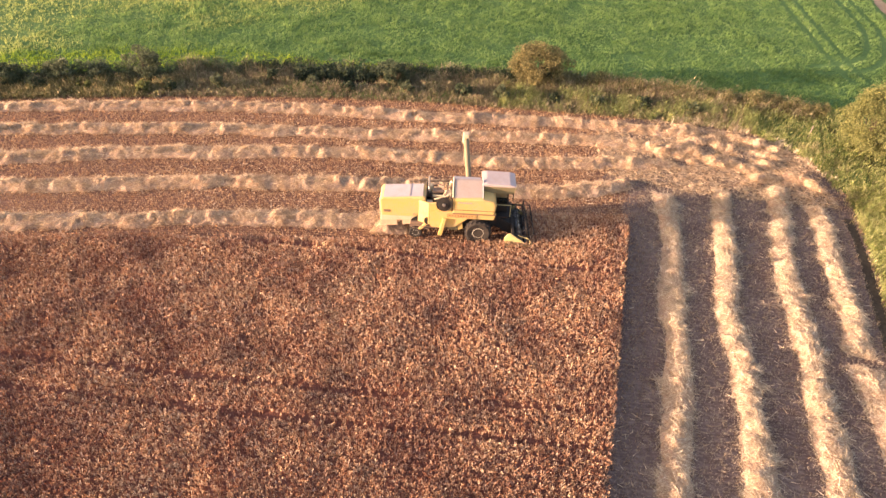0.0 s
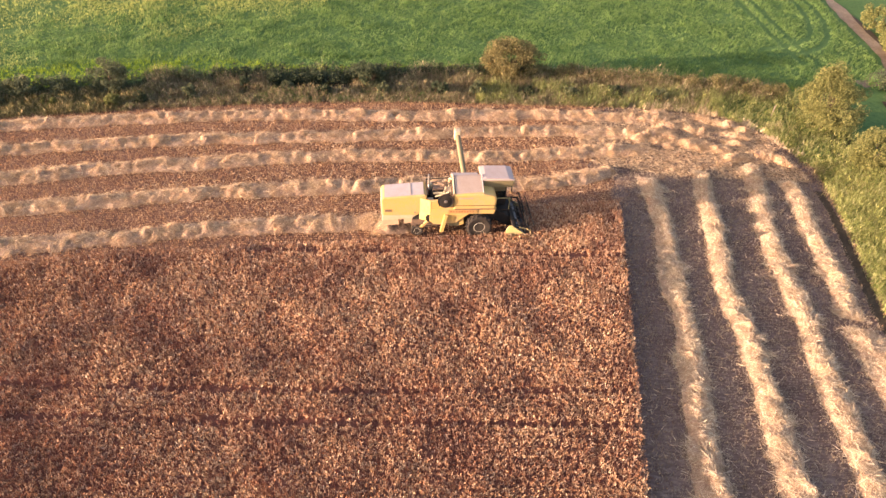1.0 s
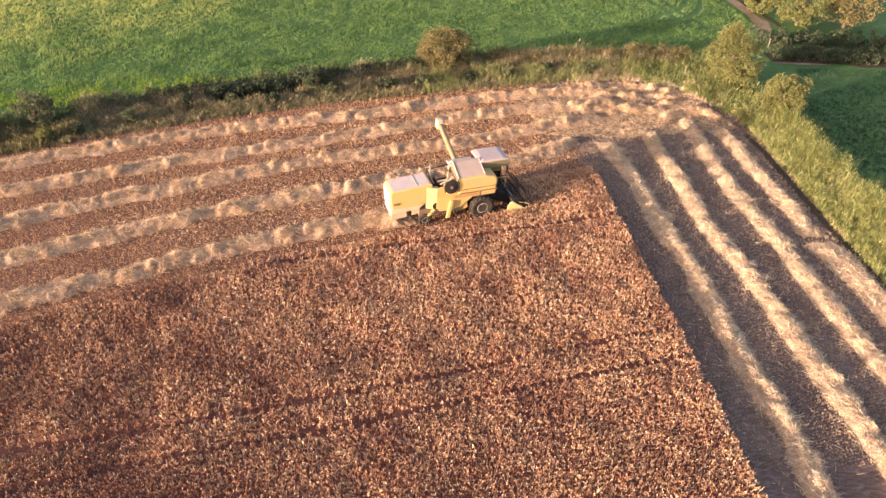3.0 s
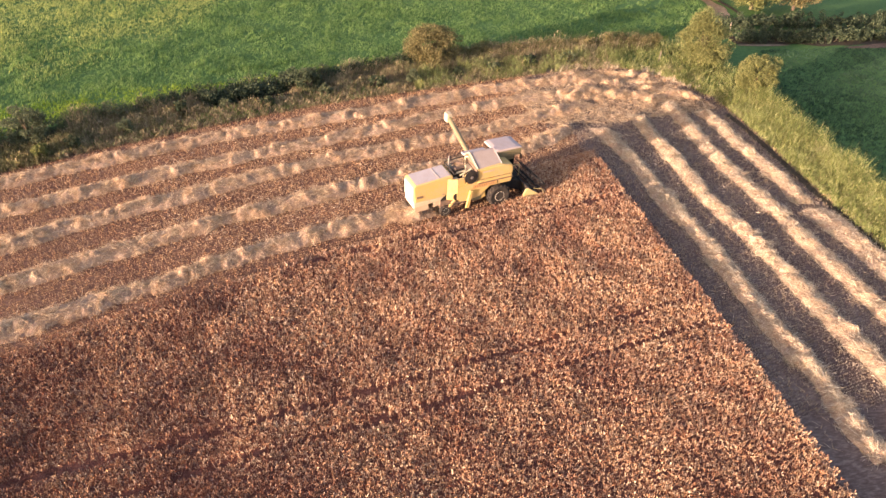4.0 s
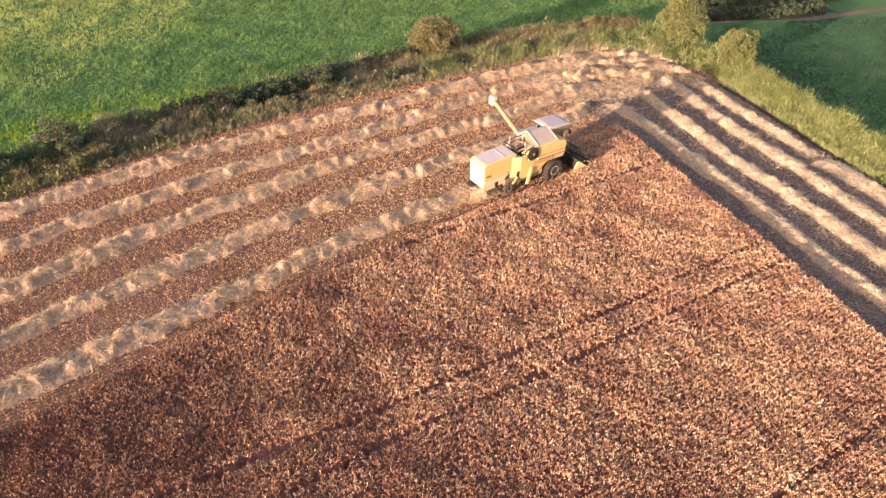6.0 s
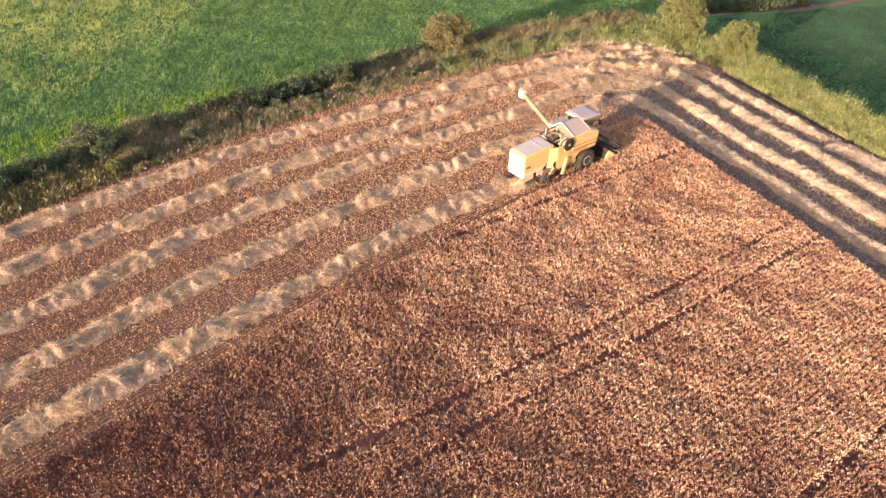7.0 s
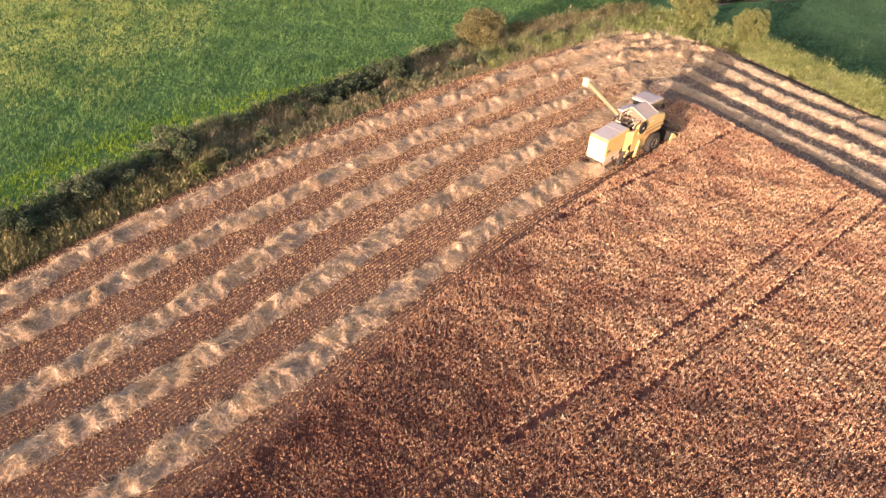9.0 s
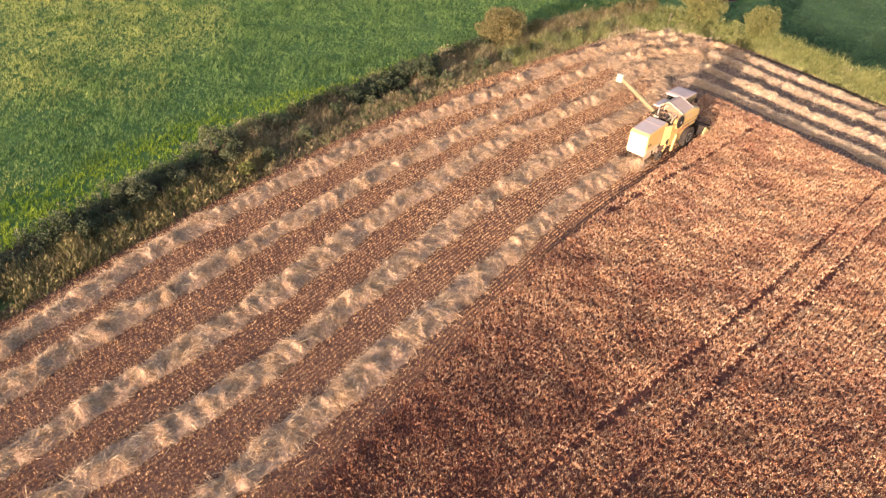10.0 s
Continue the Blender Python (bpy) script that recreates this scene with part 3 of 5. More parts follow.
        return p0, unit(p1 - p0)

    # combed stalks of the mounds
    c = np.repeat(np.arange(m), stalks)
    sv = np.clip(ts[c] + r.normal(0, 0.65, len(c)) * tr[c], 0, s[-1])
    uv = np.clip(tu[c] + r.normal(0, 0.65, len(c)) * tr[c] / wide[ti[c]], -1.2, 1.2)
    comb = r.uniform(0, 2 * np.pi, m)[c] + r.normal(0, 0.6, len(c))
    ln = r.uniform(0.25, 0.7, len(c))
    root, w3 = lain(sv, uv, comb, ln, 0.06 + np.abs(r.normal(0, 0.16, len(c))))
    side = unit(np.cross(w3, r.normal(0, 0.5, (len(c), 3)) + np.array([0, 0, 0.8])))
    combed = strips(root, w3, side, ln, r.uniform(0.009, 0.019, len(c)), ln * r.uniform(0.0, 0.12, len(c)), 0.5)
    # stray stalks, some off the edges
    m2 = int(s[-1] * 40)
    sv, uv = r.uniform(0, s[-1], m2), np.clip(r.normal(0, 0.6, m2), -1.45, 1.45)
    ln = r.uniform(0.2, 0.6, m2)
    root, w3 = lain(sv, uv, r.uniform(0, 2 * np.pi, m2), ln, np.abs(r.normal(0.06, 0.16, m2)))
    side = unit(np.cross(w3, r.normal(0, 1, (m2, 3))))
    stray = strips(root, w3, side, ln, r.uniform(0.012, 0.024, m2), r.uniform(0.0, 0.08, m2), 0.6)
    # short broken straw all over the bed
    m3 = int(s[-1] * 330)
    sv, uv = r.uniform(0, s[-1], m3), r.uniform(-1.12, 1.12, m3)
    ln = r.uniform(0.14, 0.36, m3)
    root, w3 = lain(sv, uv, r.uniform(0, 2 * np.pi, m3), ln, np.abs(r.normal(0.06, 0.12, m3)))
    short = spikes(root + r.normal(0, 0.02, (m3, 3)), w3, unit(np.cross(w3, r.normal(0, 1, (m3, 3)))), ln, r.uniform(0.016, 0.03, m3))
    return mound, joined(combed, stray), short


def windrow(points, half, height, seed, label, material=M_STRAW):
    c, w = curve(points, 0.14)
    bed, stalks, short = straw_pile(c, w, half, height, seed)
    ob = tagged(new("windrow", mesh_of("straw_bed", *bed, M_BED, True)), label, "straw windrow", "straw windrows")
    for name, shape in (("loose_straw", stalks), ("broken_straw", short)):
        top = new(name, mesh_of(name, *shape, material))
        top.parent = ob
        tagged(top, "loose pale straw", kind="stuff")


for j, row in enumerate(LEFT_ROWS):
    windrow([p for p in row if p[0] > -61], 0.88, 0.48, 31 + j, "long lumpy windrow of pale straw curving along the hedge")
for j, row in enumerate(RIGHT_ROWS):
    windrow([p for p in row if p[1] > 7], 0.76, 0.38 if j == 0 else 0.47, 51 + j, "straight fluffy windrow of golden straw beside the standing crop", M_GOLDSTRAW)

windrow([(17.9, 27.9), (18.2, 25.4), (18.4, 22.8), (18.6, 15), (18.6, 8)], 1.15, 0.36, 59, "broad flattened windrow of bright straw beside the verge", M_GOLDSTRAW)


def straw_heap(x, y, length, half, height, turn, seed):
    """A wisp of straw left where the machine turned, or heaped under its tail."""
    a = radians(turn)
    d = np.array([math.cos(a), math.sin(a)]) * length / 2
    c, w = curve([(-d[0], -d[1]), (0.1 * d[1], -0.1 * d[0]), (d[0], d[1])], 0.14)
    bed, stalks, short = straw_pile(c, w, half, height, seed, 2.0, 90)
    ob = tagged(new("straw_wisp", mesh_of("straw_bed", *bed, M_BED, True)), "loose wisp of pale straw on the field", "straw heap", "straw heaps in the field corner")
    for name, shape in (("loose_straw", stalks), ("broken_straw", short)):
        top = new(name, mesh_of(name, *shape, M_STRAW))
        top.parent = ob
        tagged(top, "loose pale straw", kind="stuff")
    ob.location = (x, y, 0)


# Heap under the tail, standing for straw that falls from the outlet.
straw_heap(-11.0, 31.5, 2.6, 0.75, 1.0, 15, 199)
_r = np.random.default_rng(5)
for j in range(34):
    while True:
        px, py = _r.uniform(3, 19), _r.uniform(44.5, 54.5)
        if inside([(4, 46.5), (9, 47.8), (16, 46.6), (19, 47.3), (17.6, 51.2), (13.8, 54.3), (8, 54.2), (6, 50)], np.array([[px, py]]))[0]:
            break
    straw_heap(px, py, _r.uniform(0.9, 2.6), _r.uniform(0.4, 0.7), _r.uniform(0.36, 0.62), _r.uniform(-70, 20), 200 + j)


# ---- meadow grass ----
MEADOW_RUTS = [[(21.6, 112), (21.8, 99.5), (23.4, 86), (24.5, 77), (25.6, 71)], [(23.5, 112), (23.7, 99.6), (25.2, 86.3), (26.3, 77.4), (27.4, 71)],
               [(30.6, 112), (31.9, 100), (32.4, 90), (30.9, 81), (27.6, 75.5), (22.5, 72.6)], [(28.8, 112), (30.0, 100), (30.5, 90.5), (29.2, 82.2), (26.4, 77.2), (22, 74.4)]]


def build_meadow(name, poly, per_metre, label, seed, tall=0.30, material=M_GRASS):
    r = np.random.default_rng(seed)
    p = scattered(poly, per_metre, r)
    p = p[(p[:, 0] > -58) | (r.uniform(0, 1, len(p)) < 0.4)]
    for t in MEADOW_RUTS:
        p = p[reach(t, p) > 0.42]
    q = np.repeat(p, 4, 0)
    n = len(q)
    hgt = tall * (1 + 0.45 * lumps(q, 1.6, seed) + 0.3 * lumps(q, 5.0, seed + 1)) * r.uniform(0.6, 1.3, n)
    root = flat(q + r.normal(0, 0.09, (n, 2)), ground_z(q[:, 0], q[:, 1]))
    way = unit(np.column_stack([0.35 + r.normal(0, 0.4, n), 0.15 + r.normal(0, 0.4, n), np.ones(n)]))
    side = unit(np.cross(way, r.normal(0, 1, (n, 3))))
    wide = r.uniform(0.03, 0.062, n)
    # lush along the hedge, yellower and paled for haze towards the far end
    c, _ = curve([(-60, 37.4), (-40.5, 48.3), (-19.8, 55.6), (2.4, 60.2), (22, 62)], 1.0)
    d = np.array([np.sqrt(((c - w) ** 2).sum(1).min()) for w in p]).repeat(4)
    u = 0.5 + r.uniform(-0.22, 0.22, n)
    lush = u < 1.4 - d / (2.2 + 4.0 * np.clip((-q[:, 0] - 28) / 12, 0, 1) + 0.8 * lumps(q, 5.0, 41))
    pale = ~lush & (u < (-q[:, 0] - 25) / 42 + (d - 20) / 45 + 0.4 * lumps(q, 8.0, 42) + 0.2 * lumps(q, 2.2, 43))
    kinds = [(~lush & ~pale, M_GRASS, "long green meadow grass with pale heads bent by wind"), (lush, M_LUSH, "lush yellow green grass along the hedge"), (pale, M_PALEGRASS, "yellowish meadow grass, paled to carry distant haze")]
    if material is not M_GRASS:
        kinds = [(u > -1, material, label)]
    for pick, look_of, words in kinds:
        v, f = spikes(root[pick], way[pick], side[pick], hgt[pick], wide[pick])
        tagged(new(name, mesh_of(name, v, f, look_of)), words, "grass", kind="stuff")


MEADOW = [(-60, 37.4), (-54, 41.0), (-40.5, 48.3), (-30.2, 52.0), (-19.8, 55.6), (-8.7, 58.4), (2.4, 60.2), (13, 61), (22, 62), (32, 66), (34.5, 72), (34.5, 116), (-95, 116), (-95, 75)]
TUSSOCKS = [(-49.6, 52.8, 1.3, 0.9), (-48.6, 50.0, 1.6, 0.8), (-23.6, 59.2, 2.2, 0.7), (-26.8, 58.6, 1.4, 0.6), (-20.8, 60.2, 1.2, 0.6), (-46.0, 85.0, 2.4, 1.2)]
SIDE_MEADOW = [(24.5, 18), (66, 18), (66, 57), (46, 58.5), (33, 58.5), (27, 54), (24.5, 48)]
build_meadow("meadow_grass", MEADOW, 15, "long lush green meadow grass bent by wind", 61)
build_meadow("pasture_grass", SIDE_MEADOW, 17, "pasture grass beyond the field hedge, darkened for the hedge's shade", 71, 0.22, M_PASTURE)


def tussock(x, y, wide, deep, tall, seed):
    """A patch of taller, darker grass left standing in the meadow."""
    r = np.random.default_rng(seed)
    n = int(150 * wide * deep)
    a, d = r.uniform(0, 2 * np.pi, n), np.sqrt(r.uniform(0, 1, n)) * r.uniform(0.75, 1.05, n)
    p = np.column_stack([wide * d * np.cos(a), deep * d * np.sin(a)])
    way = unit(np.column_stack([0.25 + r.normal(0, 0.35, n), 0.1 + r.normal(0, 0.35, n), np.ones(n)]))
    h = tall * (1.1 - 0.6 * d) * r.uniform(0.6, 1.2, n)
    v, f = spikes(flat(p, 0.0), way, unit(np.cross(way, r.normal(0, 1, (n, 3)))), h, r.uniform(0.03, 0.06, n))
    ob = tagged(new("grass_tussock", mesh_of("grass_tussock", v, f, M_TUSSOCK)), "dark green tussock of rank meadow grass", "grass tussock", kind="stuff")
    ob.location = (x, y, 0)


for j, (x, y, wide, deep) in enumerate(TUSSOCKS):
    tussock(x, y, wide, deep, 0.62, 300 + j)


# ---- verges, hedges, shrubs ----
def between(front, back, per_metre, r):
    """Random plan points between two lines, with how far back each lies (0 to 1)."""
    a, _ = curve(front, 0.5)
    b, _ = curve(back, 0.5)
    n = 400
    ia, ib = np.linspace(0, len(a) - 1, n), np.linspace(0, len(b) - 1, n)
    A = np.stack([np.interp(ia, np.arange(len(a)), a[:, k]) for k in range(2)], 1)
    B = np.stack([np.interp(ib, np.arange(len(b)), b[:, k]) for k in range(2)], 1)
    cell = np.linalg.norm(np.diff(A, axis=0), axis=1) * np.linalg.norm((B - A)[:-1], axis=1)
    m = int(cell.sum() * per_metre)
    pick = r.choice(n - 1, m, p=cell / cell.sum())
    t, d = r.uniform(0, 1, m), r.uniform(0, 1, m)
    P = A[pick] + (A[pick + 1] - A[pick]) * t[:, None]
    Q = B[pick] + (B[pick + 1] - B[pick]) * t[:, None]
    return P + (Q - P) * d[:, None], d


def verge(name, front, back, per_metre, heights, material, label, seed, width=0.07, gaps=0.0, skip=None, bushy=0.0):
    """Rank grass and weeds between two lines: clumps of tall blades, higher towards the back."""
    r = np.random.default_rng(seed)
    p, d = between(front, back, per_metre, r)
    k = lumps(p, 1.3, seed)
    keep = k > -1 + gaps + r.uniform(-0.3, 0.3, len(p))
    if skip is not None:
        keep &= ~inside(skip, p)
    p, d, k = p[keep], d[keep], k[keep]
    h = (heights[0] + (heights[1] - heights[0]) * d) * (1 + 0.35 * k + 0.25 * lumps(p, 0.5, seed + 2))
    q, h = np.repeat(p, 8, 0), np.repeat(h, 8)
    n = len(q)
    # some shoots rise from the ground, the others branch off higher up
    high = r.uniform(0, 1, n) < bushy
    root = flat(q + r.normal(0, 0.1, (n, 2)) + high[:, None] * r.normal(0, 0.12, (n, 2)), np.where(high, h * r.uniform(0.2, 0.85, n), 0.0))
    spread = np.where(high, 0.6, 0.24)
    way = unit(np.column_stack([0.08 + spread * r.normal(0, 1, n), spread * r.normal(0, 1, n), np.ones(n)]))
    side = unit(np.cross(way, r.normal(0, 1, (n, 3))))
    hh = np.where(high, r.uniform(0.16, 0.38, n), h * r.uniform(0.4, 1.15, n))
    width = np.where(high, 1.7, 1.0) * width
    v, f = spikes(root, way, side, hh, 1.15 * width * r.uniform(0.6, 1.4, n))
    return tagged(new(name, mesh_of(name, v, f, material)), label, "verge grass", kind="stuff")


FRONT_EAST = [(-37.5, 42.6), (-30, 45.6), (-16, 50.1), (-2, 53.0), (7, 54.7), (14.6, 55.0)]
BACK_EAST = [(-38, 49.0), (-30.2, 51.6), (-19.8, 55.2), (-8.7, 58.2), (2.4, 60.0), (13, 60.8)]
DITCH = [(-26.8, 49.2), (-19.6, 51.6), (-20.2, 54.6), (-27.4, 52.0)]
verge("verge_grass", [(-70, 26.2), (-55, 34.1), (-48.7, 37.6), (-40.6, 41.3), (-37, 42.8)], [(-70, 30.5), (-54, 38.2), (-47.5, 41.4), (-40.0, 45.0), (-36.6, 46.8)], 38, (0.4, 1.2), M_DULLVERGE, "dull green weeds and withered docks before the brambles", 84, 0.036, 0.3, None, 0.22)
verge("verge_grass", FRONT_EAST, BACK_EAST, 42, (0.4, 1.5), M_DRYGRASS, "tall withered brown grass and docks along the field edge", 81, 0.032, 0.05, DITCH, 0.18)
verge("verge_grass", [(-4, 57.0), (4, 58.2), (13, 59.0), (20, 59.4)], [(-4, 59.2), (4, 60.2), (13, 61.0), (20, 61.6)], 30, (1.2, 1.75), M_DRYGRASS, "tall withered grass grown through the low hedge", 82, 0.032, 0.05, None, 0.2)
verge("verge_grass", [(14.0, 55.0), (18.2, 51.8), (19.8, 47.0)], [(13, 60.8), (23, 61.5), (26.5, 50)], 24, (0.4, 1.15), M_FRESHVERGE, "rank yellow green grass in the field corner", 83, 0.030, 0.1, None, 0.35)
verge("verge_grass", [(20.5, 48), (20.5, 40), (20.1, 33), (19.8, 24), (19.6, 14)], [(25.0, 48), (24.8, 40), (24.4, 33), (24.2, 24), (24.0, 14)], 58, (0.45, 1.75), M_FRESHVERGE, "tall yellow green grass on the sunlit field edge", 85, 0.026, 0.0, None, 0.3)
verge("verge_grass", [(20.5, 46), (20.5, 40), (20.1, 33), (19.8, 24), (19.6, 14)], [(24.4, 46), (24.2, 40), (23.8, 33), (23.6, 24), (23.4, 14)], 7, (0.4, 1.2), M_BLEACHED, "patches of bleached dry grass on the field edge", 86, 0.022, 0.9)
verge("verge_grass", [(-27, 47.2), (-19.5, 49.6)], [(-27, 49.5), (-19.8, 51.8)], 40, (0.4, 0.5), M_GRASS, "fresh green grass in front of the ditch", 87, 0.05)
verge("verge_grass", [(-33, 45.0), (-20, 49.2), (-10, 51.9)], [(-33, 47.2), (-20, 51.6), (-10, 54.4)], 8, (0.35, 0.5), M_GRASS, "fresh green grass tufts at the hedge foot", 88, 0.05)


verge("verge_grass", [(-8, 52.0), (2, 53.9), (9, 54.9), (14.5, 55.1)], [(-8.6, 55.4), (2, 57.2), (9, 58.2), (15, 58.6)], 20, (0.8, 1.5), M_FRESHVERGE, "tufts of yellow green grass among the withered stems", 121, 0.03, 0.55, None, 0.2)
verge("verge_grass", [(14.8, 54.6), (18.4, 51.4), (19.9, 47.2), (20.1, 42)], [(16.2, 56.2), (20.2, 53), (21.6, 48), (21.6, 42)], 14, (0.45, 0.8), M_BLEACHED, "pale bleached grass tufts round the field corner", 122, 0.024, 1.05)
verge("uncut_stalks", [(7.2, 54.7), (11, 55.1), (14.2, 54.8)], [(7.2, 55.2), (11, 55.6), (14.4, 55.3)], 26, (0.5, 0.75), M_GOLDSTRAW, "pale uncut wheat stalks left standing at the hedge", 89, 0.05, 0.45)
verge("uncut_stalks", [(15.6, 53.8), (18.0, 51.2), (19.4, 48.4)], [(16.2, 54.3), (18.6, 51.7), (20.0, 48.8)], 22, (0.35, 0.7), M_GOLDSTRAW, "pale uncut wheat stalks left standing in the corner", 90, 0.05, 0.5)


def leaf_cloud(centres, radii, per_blob, size, r, squash=0.85):
    """Leaves spread through the outer part of many small clumps."""
    n = len(centres)
    c = np.repeat(centres, per_blob, 0)
    rad = np.repeat(radii, per_blob)
    m = n * per_blob
    d = unit(r.normal(0, 1, (m, 3)))
    d[:, 2] *= squash
    at = c + d * (rad * r.uniform(0.55, 1.08, m) ** 0.6)[:, None]
    way = unit(d + r.normal(0, 0.8, (m, 3)))
    side = unit(np.cross(way, r.normal(0, 1, (m, 3))))
    ln = size * r.uniform(0.6, 1.4, m)
    w = side * (ln * 0.36)[:, None]
    v = np.stack([at - w, at + w, at + way * ln[:, None]], 1)
    f = np.arange(3 * m).reshape(-1, 3)
    return v.reshape(-1, 3), f


def limb(bm, a, b, ra, rb, sides=7):
    """A tapered round limb from a to b."""
    a, b = Vector(a), Vector(b)
    z = (b - a).normalized()
    x = z.orthogonal().normalized()
    y = z.cross(x)
    rings = []
    for p, rad in ((a, ra), (a.lerp(b, 0.5) + x * ra * 0.3, (ra + rb) / 2), (b, rb)):
        rings.append([bm.verts.new(p + (x * math.cos(t) + y * math.sin(t)) * rad) for t in (2 * math.pi * k / sides for k in range(sides))])
    for r0, r1 in zip(rings, rings[1:]):
        for k in range(sides):
            bm.faces.new((r0[k], r0[(k + 1) % sides], r1[(k + 1) % sides], r1[k]))
    bm.faces.new(rings[-1])
    bm.faces.new(rings[0][::-1])


def part(name, bm, material, parent, label="", smooth=False):
    """Links a bmesh as one mesh object under a thing or a part."""
    bmesh.ops.recalc_face_normals(bm, faces=bm.faces[:])
    me = bpy.data.meshes.new(name)
    bm.to_mesh(me)
    bm.free()
    if smooth:
        for poly in me.polygons:
            poly.use_smooth = True
    me.materials.append(material)
    ob = new(name, me)
    ob.parent = parent
    return tagged(ob, label)


def shrub(name, x, y, wide, deep, bottom, top, material, label, category, seed, blobs=60, per_blob=130, size=0.2, turn=0.0, point=0.0, lean=0.0):
    """A shrub or small tree: tapered stem, limbs, and a crown of leaf clumps with an uneven outline."""
    r = np.random.default_rng(seed)
    base = new(name)
    base.location = (x, y, float(ground_z(x, y)))
    base.rotation_euler = (0, 0, turn)
    tagged(base, label, category)
    mid, hi = (bottom + top) / 2, (top - bottom) / 2
    d = unit(r.normal(0, 1, (blobs, 3)))
    reach = r.uniform(0.35, 0.88, blobs) ** 0.5
    c = d * reach[:, None] * np.array([wide, deep, hi])
    c[:, :2] *= (1 - point * np.clip(c[:, 2] / hi, -0.2, 1))[:, None]
    c[:, 0] += lean * c[:, 2] / hi
    c[:, 2] += mid
    rad = r.uniform(0.16, 0.34, blobs) * min(wide, deep, hi * 1.3)
    # a few clumps break the outline
    out = r.choice(blobs, blobs // 5, replace=False)
    c[out, :2] *= r.uniform(1.0, 1.28, len(out))[:, None]
    c[out, 2] = bottom + (c[out, 2] - bottom) * r.uniform(0.95, 1.15, len(out))
    rad[out] *= 0.7
    stem = bmesh.new()
    limb(stem, (0, 0, -0.05), (0.1, 0.05, mid), 0.05 * wide + 0.05, 0.03 * wide + 0.02)
    part("trunk", stem, M_BARK, base, "rough brown bark")
    limbs = bmesh.new()
    for k in range(0, blobs, max(1, blobs // 14)):
        limb(limbs, (0.05, 0, min(mid, bottom + 0.2 * hi)), c[k] * np.array([0.9, 0.9, 1]), 0.03 * wide, 0.012, 5)
    part("branchwood", limbs, M_BARK, base)
    v, f = leaf_cloud(c, rad, per_blob, size, r)
    crown = new("crown", mesh_of("crown", v, f, material))
    crown.parent = base
    return base


def hedge_run(points, half, height, material, label, seed, per_metre=11.0, size=0.142, per_blob=64):
    """A dense low hedge along a line: stems and leaf clumps."""
    r = np.random.default_rng(seed)
    c, w = curve(points, 0.25)
    n = int(len(c) * 0.25 * per_metre)
    i = r.integers(0, len(c), n)
    across = np.column_stack([-w[i][:, 1], w[i][:, 0]])
    p = c[i] + across * (r.uniform(-1, 1, n) * half)[:, None]
    up = height * (1 + 0.22 * lumps(p, 1.2, seed) + 0.12 * lumps(p, 0.5, seed + 1)) * r.uniform(0.12, 1.0, n) ** 0.85
    gz = ground_z(p[:, 0], p[:, 1])
    base = tagged(new("hedge"), label, "hedge")
    base.location = (*c[len(c) // 2], 0)
    stems = bmesh.new()
    for k in range(0, n, 6):
        limb(stems, (*p[k], gz[k] - 0.05), (p[k][0] + r.normal(0, 0.25), p[k][1] + r.normal(0, 0.25), gz[k] + up[k] * 0.6), 0.03, 0.012, 5)
    v, f = leaf_cloud(np.column_stack([p, up - 0.25 + gz]), r.uniform(0.22, 0.45, n), per_blob, size, r)
    back = Matrix.Translation((-base.location.x, -base.location.y, 0))
    bmesh.ops.transform(stems, matrix=back, verts=stems.verts[:])
    tagged(part("wood", stems, M_BARK, base), kind="stuff")
    v = v - np.array([base.location.x, base.location.y, 0])
    leaves = new("foliage", mesh_of("foliage", v, f, material))
    leaves.parent = base


hedge_run([(-70, 31.0), (-54, 39.6), (-46, 44.0)], 1.3, 1.5, M_BRAMBLE, "overgrown dark green bramble hedge beside the meadow", 91, 12.0, 0.12)
hedge_run([(-46, 44.0), (-40.5, 46.9), (-32.5, 50.0)], 0.8, 1.6, M_HOLLY, "thin grey green hedge behind withered grass", 92, 15.0, 0.11)
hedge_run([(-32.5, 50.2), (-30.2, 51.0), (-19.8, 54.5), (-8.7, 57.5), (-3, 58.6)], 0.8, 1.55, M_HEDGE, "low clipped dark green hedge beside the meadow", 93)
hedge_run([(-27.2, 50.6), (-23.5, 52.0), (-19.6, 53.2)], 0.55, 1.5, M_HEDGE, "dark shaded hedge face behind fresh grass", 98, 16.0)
hedge_run([(-3, 58.6), (2.4, 59.4), (13, 60.2), (21, 60.8)], 0.8, 1.7, M_OLIVE, "low brownish hedge along the meadow", 94, 34.0, 0.1, 56)
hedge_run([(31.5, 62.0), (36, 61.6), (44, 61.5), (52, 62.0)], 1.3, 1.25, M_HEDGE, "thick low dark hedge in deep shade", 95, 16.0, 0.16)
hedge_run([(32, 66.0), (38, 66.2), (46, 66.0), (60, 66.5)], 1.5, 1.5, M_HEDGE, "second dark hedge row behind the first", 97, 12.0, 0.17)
hedge_run([(24.4, 47), (24.0, 40), (23.7, 33), (23.5, 24), (23.3, 10)], 0.7, 1.5, M_NETTLE, "yellow green hedge behind tall grass", 96, 12.0, 0.085, 56)

shrub("bush", -5.4, 58.0, 2.85, 2.4, 0.4, 4.0, M_OLIVE, "round olive brown hawthorn bush at the meadow edge", "bush", 101, 120, 180, 0.125)
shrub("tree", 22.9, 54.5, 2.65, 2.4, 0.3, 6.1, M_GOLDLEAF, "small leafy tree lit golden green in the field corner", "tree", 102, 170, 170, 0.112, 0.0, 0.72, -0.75)
